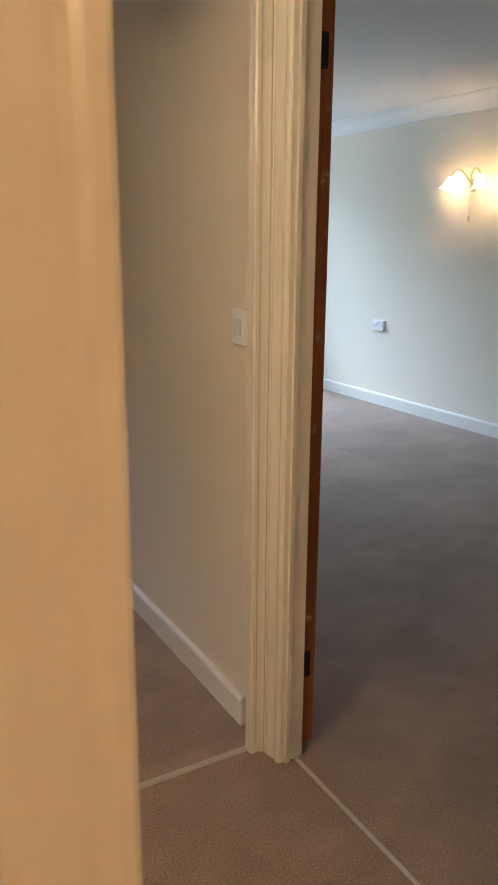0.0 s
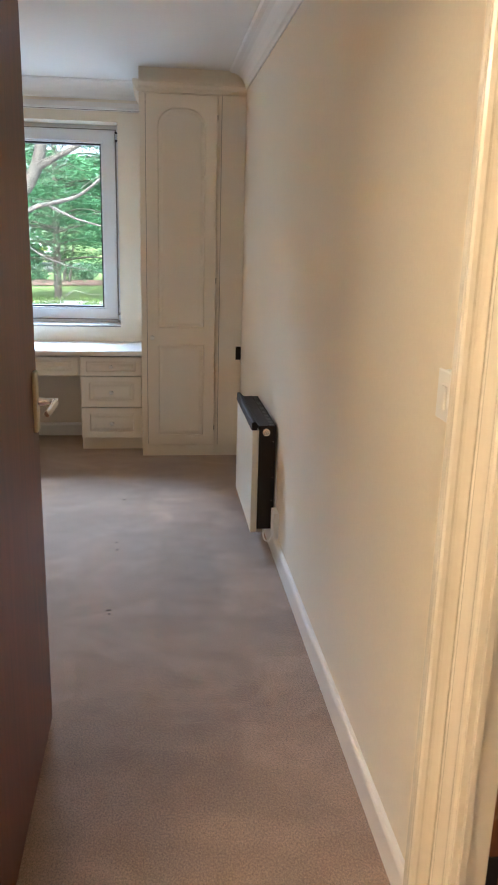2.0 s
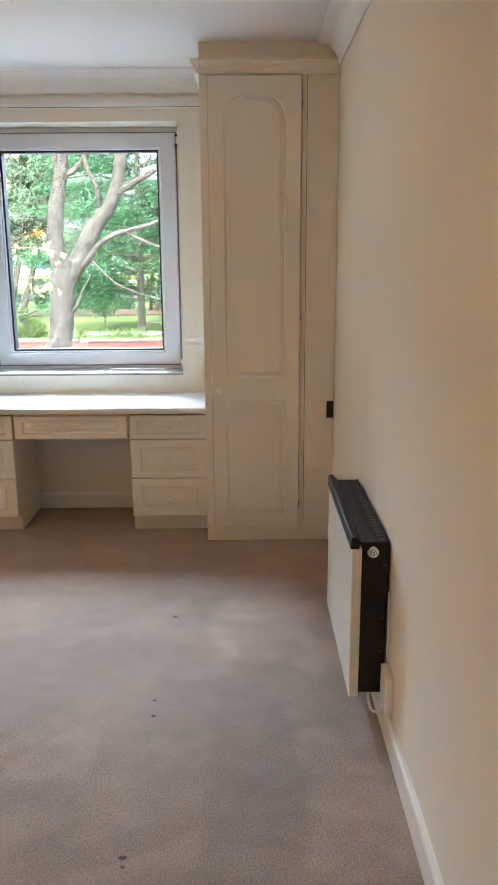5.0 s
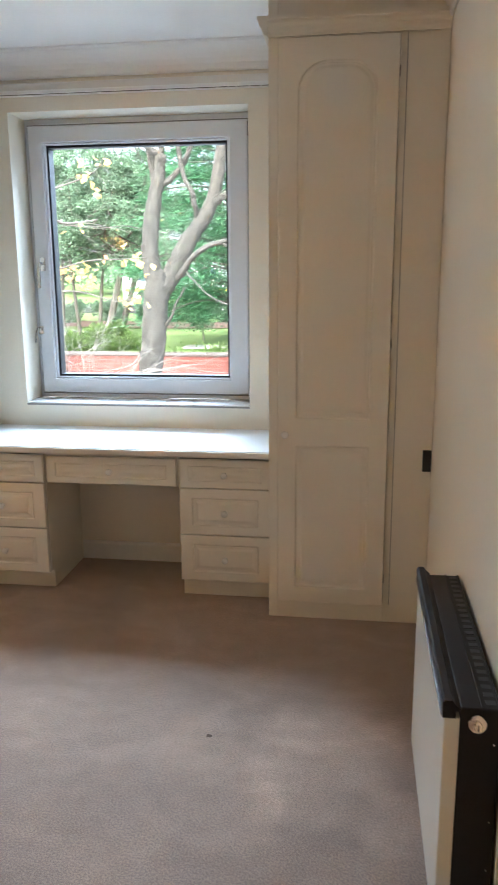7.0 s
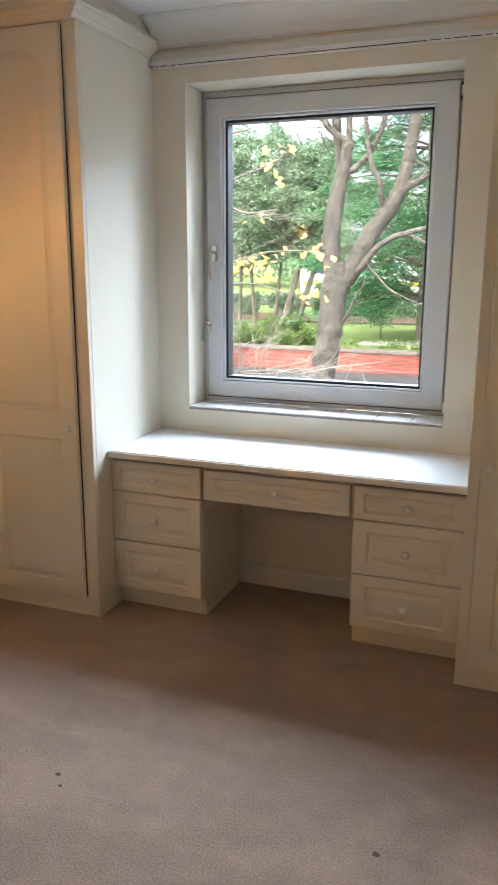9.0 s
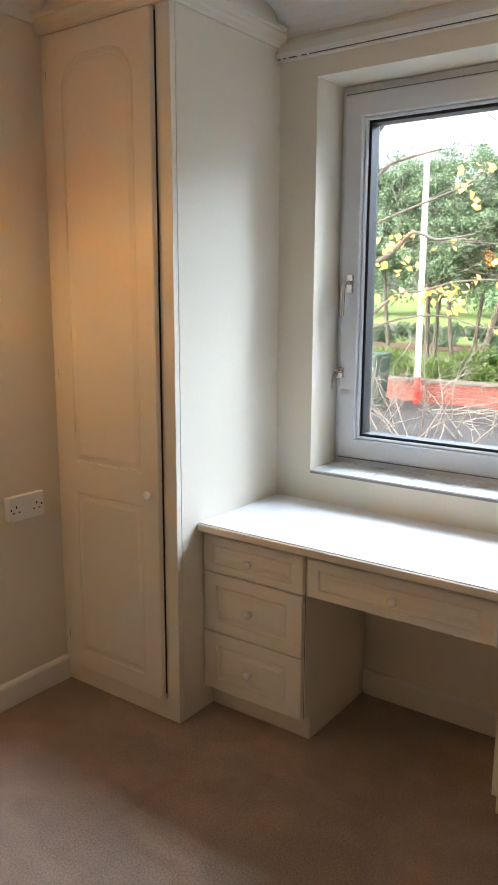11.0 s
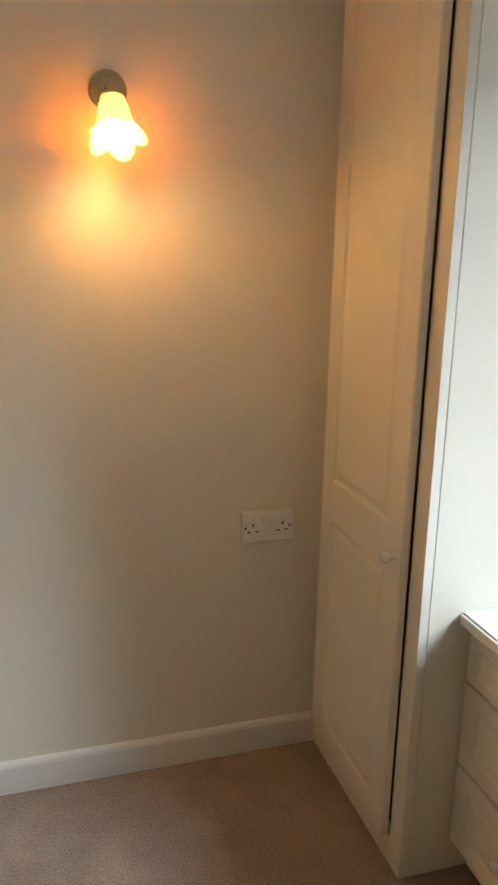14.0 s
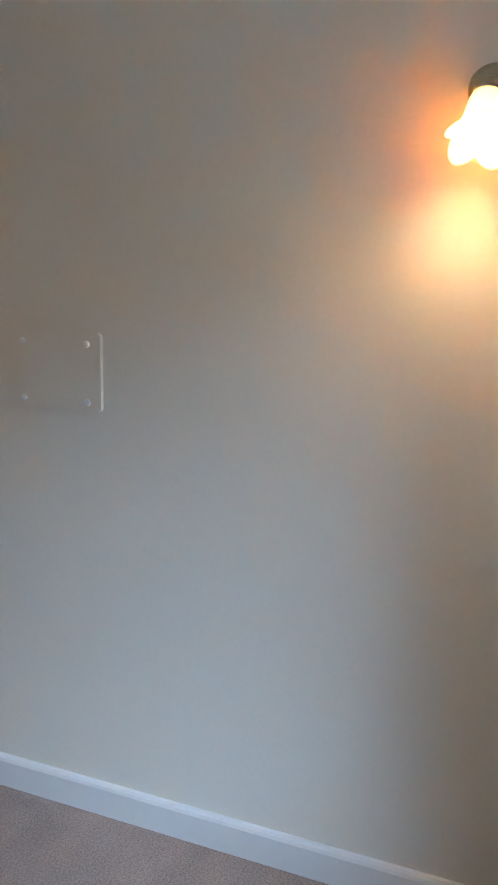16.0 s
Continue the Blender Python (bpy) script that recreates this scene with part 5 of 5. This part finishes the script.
# far woods
g = np.random.RandomState(51)
pts = []
for _ in range(800):
    x = g.uniform(-32, 16)
    top = 5.0 + 0.9 * math.sin(x * 0.7) + g.normal() * 0.4
    c = np.array([x, 45 + g.normal() * 1.6, g.uniform(0.9, max(2.0, top))])
    q, _ = blob_points(g, c, (0.85, 0.7, 0.6), 110, 0.2)
    pts.append(q)
pts = np.concatenate(pts)
tagged(leaf_mesh("far_woods", pts, g.normal(size=pts.shape), g.uniform(0.06, 0.13, len(pts)), 0.5, 52, LEAF_HOLLY), "distant mixed green trees beyond the garden", "woods", kind="stuff")

# white pole with a red foot, and a wheeled bin
pole = thing("pole", "slim white pole with a red lower part beside the wall", "pole", at=pose(-4.63, 18.05, GROUND))
part("shaft", turned([(0.052, 0.47), (0.050, 2.5), (0.046, 5.2), (0.01, 5.22)], 16), POLEWHITE, pole, "white painted shaft", True)
part("foot", turned([(0.058, -0.02), (0.055, 0.1), (0.054, 0.47)], 16), POLERED, pole, "red painted foot", True)
wb = thing("wheelie_bin", "dark green wheeled bin with a white label by the wall", "bin", at=pose(-4.98, 16.9, GROUND))
bm = bmesh.new()
loft(bm, [[(-0.20, -0.22, 0.05), (0.20, -0.22, 0.05), (0.20, 0.22, 0.05), (-0.20, 0.22, 0.05)], [(-0.25, -0.28, 0.86), (0.25, -0.28, 0.86), (0.25, 0.28, 0.86), (-0.25, 0.28, 0.86)]])
part("body", bm, BINGREEN, wb)
part("lid", boxed(-0.27, 0.27, -0.31, 0.30, 0.862, 0.93, bevel=0.02), BINGREEN, wb)
part("label", boxed(-0.10, 0.06, -0.275, -0.262, 0.62, 0.74), PLASTIC, wb, "white sticker")
for s in (-1, 1):
    part("wheel", turned([(0.09, -0.02), (0.10, -0.012), (0.10, 0.012), (0.09, 0.02)], 16, "x"), BLACK, wb, "", True, Matrix.Translation((s * 0.22, 0.22, 0.10)))

van = thing("van", "white van with a yellow side stripe parked on the far road", "van", at=pose(-5.6, 34.0, 0.10))
part("body", prism(bmesh.new(), [(-2.3, 0.32), (2.35, 0.32), (2.4, 0.75), (1.75, 0.98), (1.25, 1.55), (0.9, 1.66), (-2.2, 1.66), (-2.35, 1.5)], "y", -0.9, 0.9), VANWHITE, van)
part("stripe", boxed(-2.25, 2.2, -0.909, -0.899, 0.58, 0.72), VANYELLOW, van, "yellow stripe")
for x0, x1 in ((-1.9, -0.7), (-0.55, 0.45), (0.6, 1.3)):
    part("window", boxed(x0, x1, -0.908, -0.898, 1.0, 1.4, bevel=0.003), VANGLASS, van, "dark side window")
for x in (-1.5, 1.5):
    for y in (-0.82, 0.82):
        part("wheel", turned([(0.20, -0.10), (0.32, -0.09), (0.34, 0.0), (0.32, 0.09), (0.20, 0.10)], 20, "y"), BLACK, van, "", True, Matrix.Translation((x, y, 0.34)))

# low brick garden wall: core, bricks one by one, coping
bw = thing("garden_wall", "low red brick garden wall with a stone coping", "brick wall", at=pose(0, 0, 0))
part("core", boxed(-30, 20, WALL_Y + 0.004, WALL_Y + 0.20, GROUND - 0.05, -0.105), MORTAR, bw, "recessed mortar")
protos = []
for k in range(4):
    w = 0.215 - 0.003 * k
    me = boxed(0, w, -0.004, 0.05, 0, 0.063 + 0.001 * (k % 2), bevel=0.003, segments=1)
    mesh = bpy.data.meshes.new("brick")
    me.to_mesh(mesh)
    me.free()
    mesh.materials.append(BRICK)
    protos.append(mesh)
verts, faces = [], []
count = 0
for row in range(5):
    z = GROUND - 0.02 + row * 0.0735
    for i in range(-40, 24):
        x = i * 0.225 + (0.1125 if row % 2 else 0)
        if -5.6 < x < 0.2 and count < 300:
            ob = new("brick", protos[rng.randrange(4)])
            ob.parent = bw
            ob.location = (x, WALL_Y + rng.uniform(-0.003, 0.003), z)
            count += 1
        else:
            b = len(verts)
            verts += [(x + dx * 0.213, WALL_Y - 0.003 + dy * 0.05, z + dz * 0.063) for dx in (0, 1) for dy in (0, 1) for dz in (0, 1)]
            faces += [tuple(b + v for v in f) for f in ((0, 1, 3, 2), (4, 6, 7, 5), (0, 4, 5, 1), (2, 3, 7, 6), (0, 2, 6, 4), (1, 5, 7, 3))]
me = bpy.data.meshes.new("bricks")
me.from_pydata(verts, [], faces)
me.materials.append(BRICK)
rest = new("bricks", me)
rest.parent = bw
tagged(rest, "further bricks of the wall", kind="stuff")
for i in range(-14, 9):
    part("coping_stone", boxed(i * 0.60 + 0.003, i * 0.60 + 0.597, WALL_Y - 0.03, WALL_Y + 0.23, -0.104, -0.048, bevel=0.008, segments=1), COPING, bw)
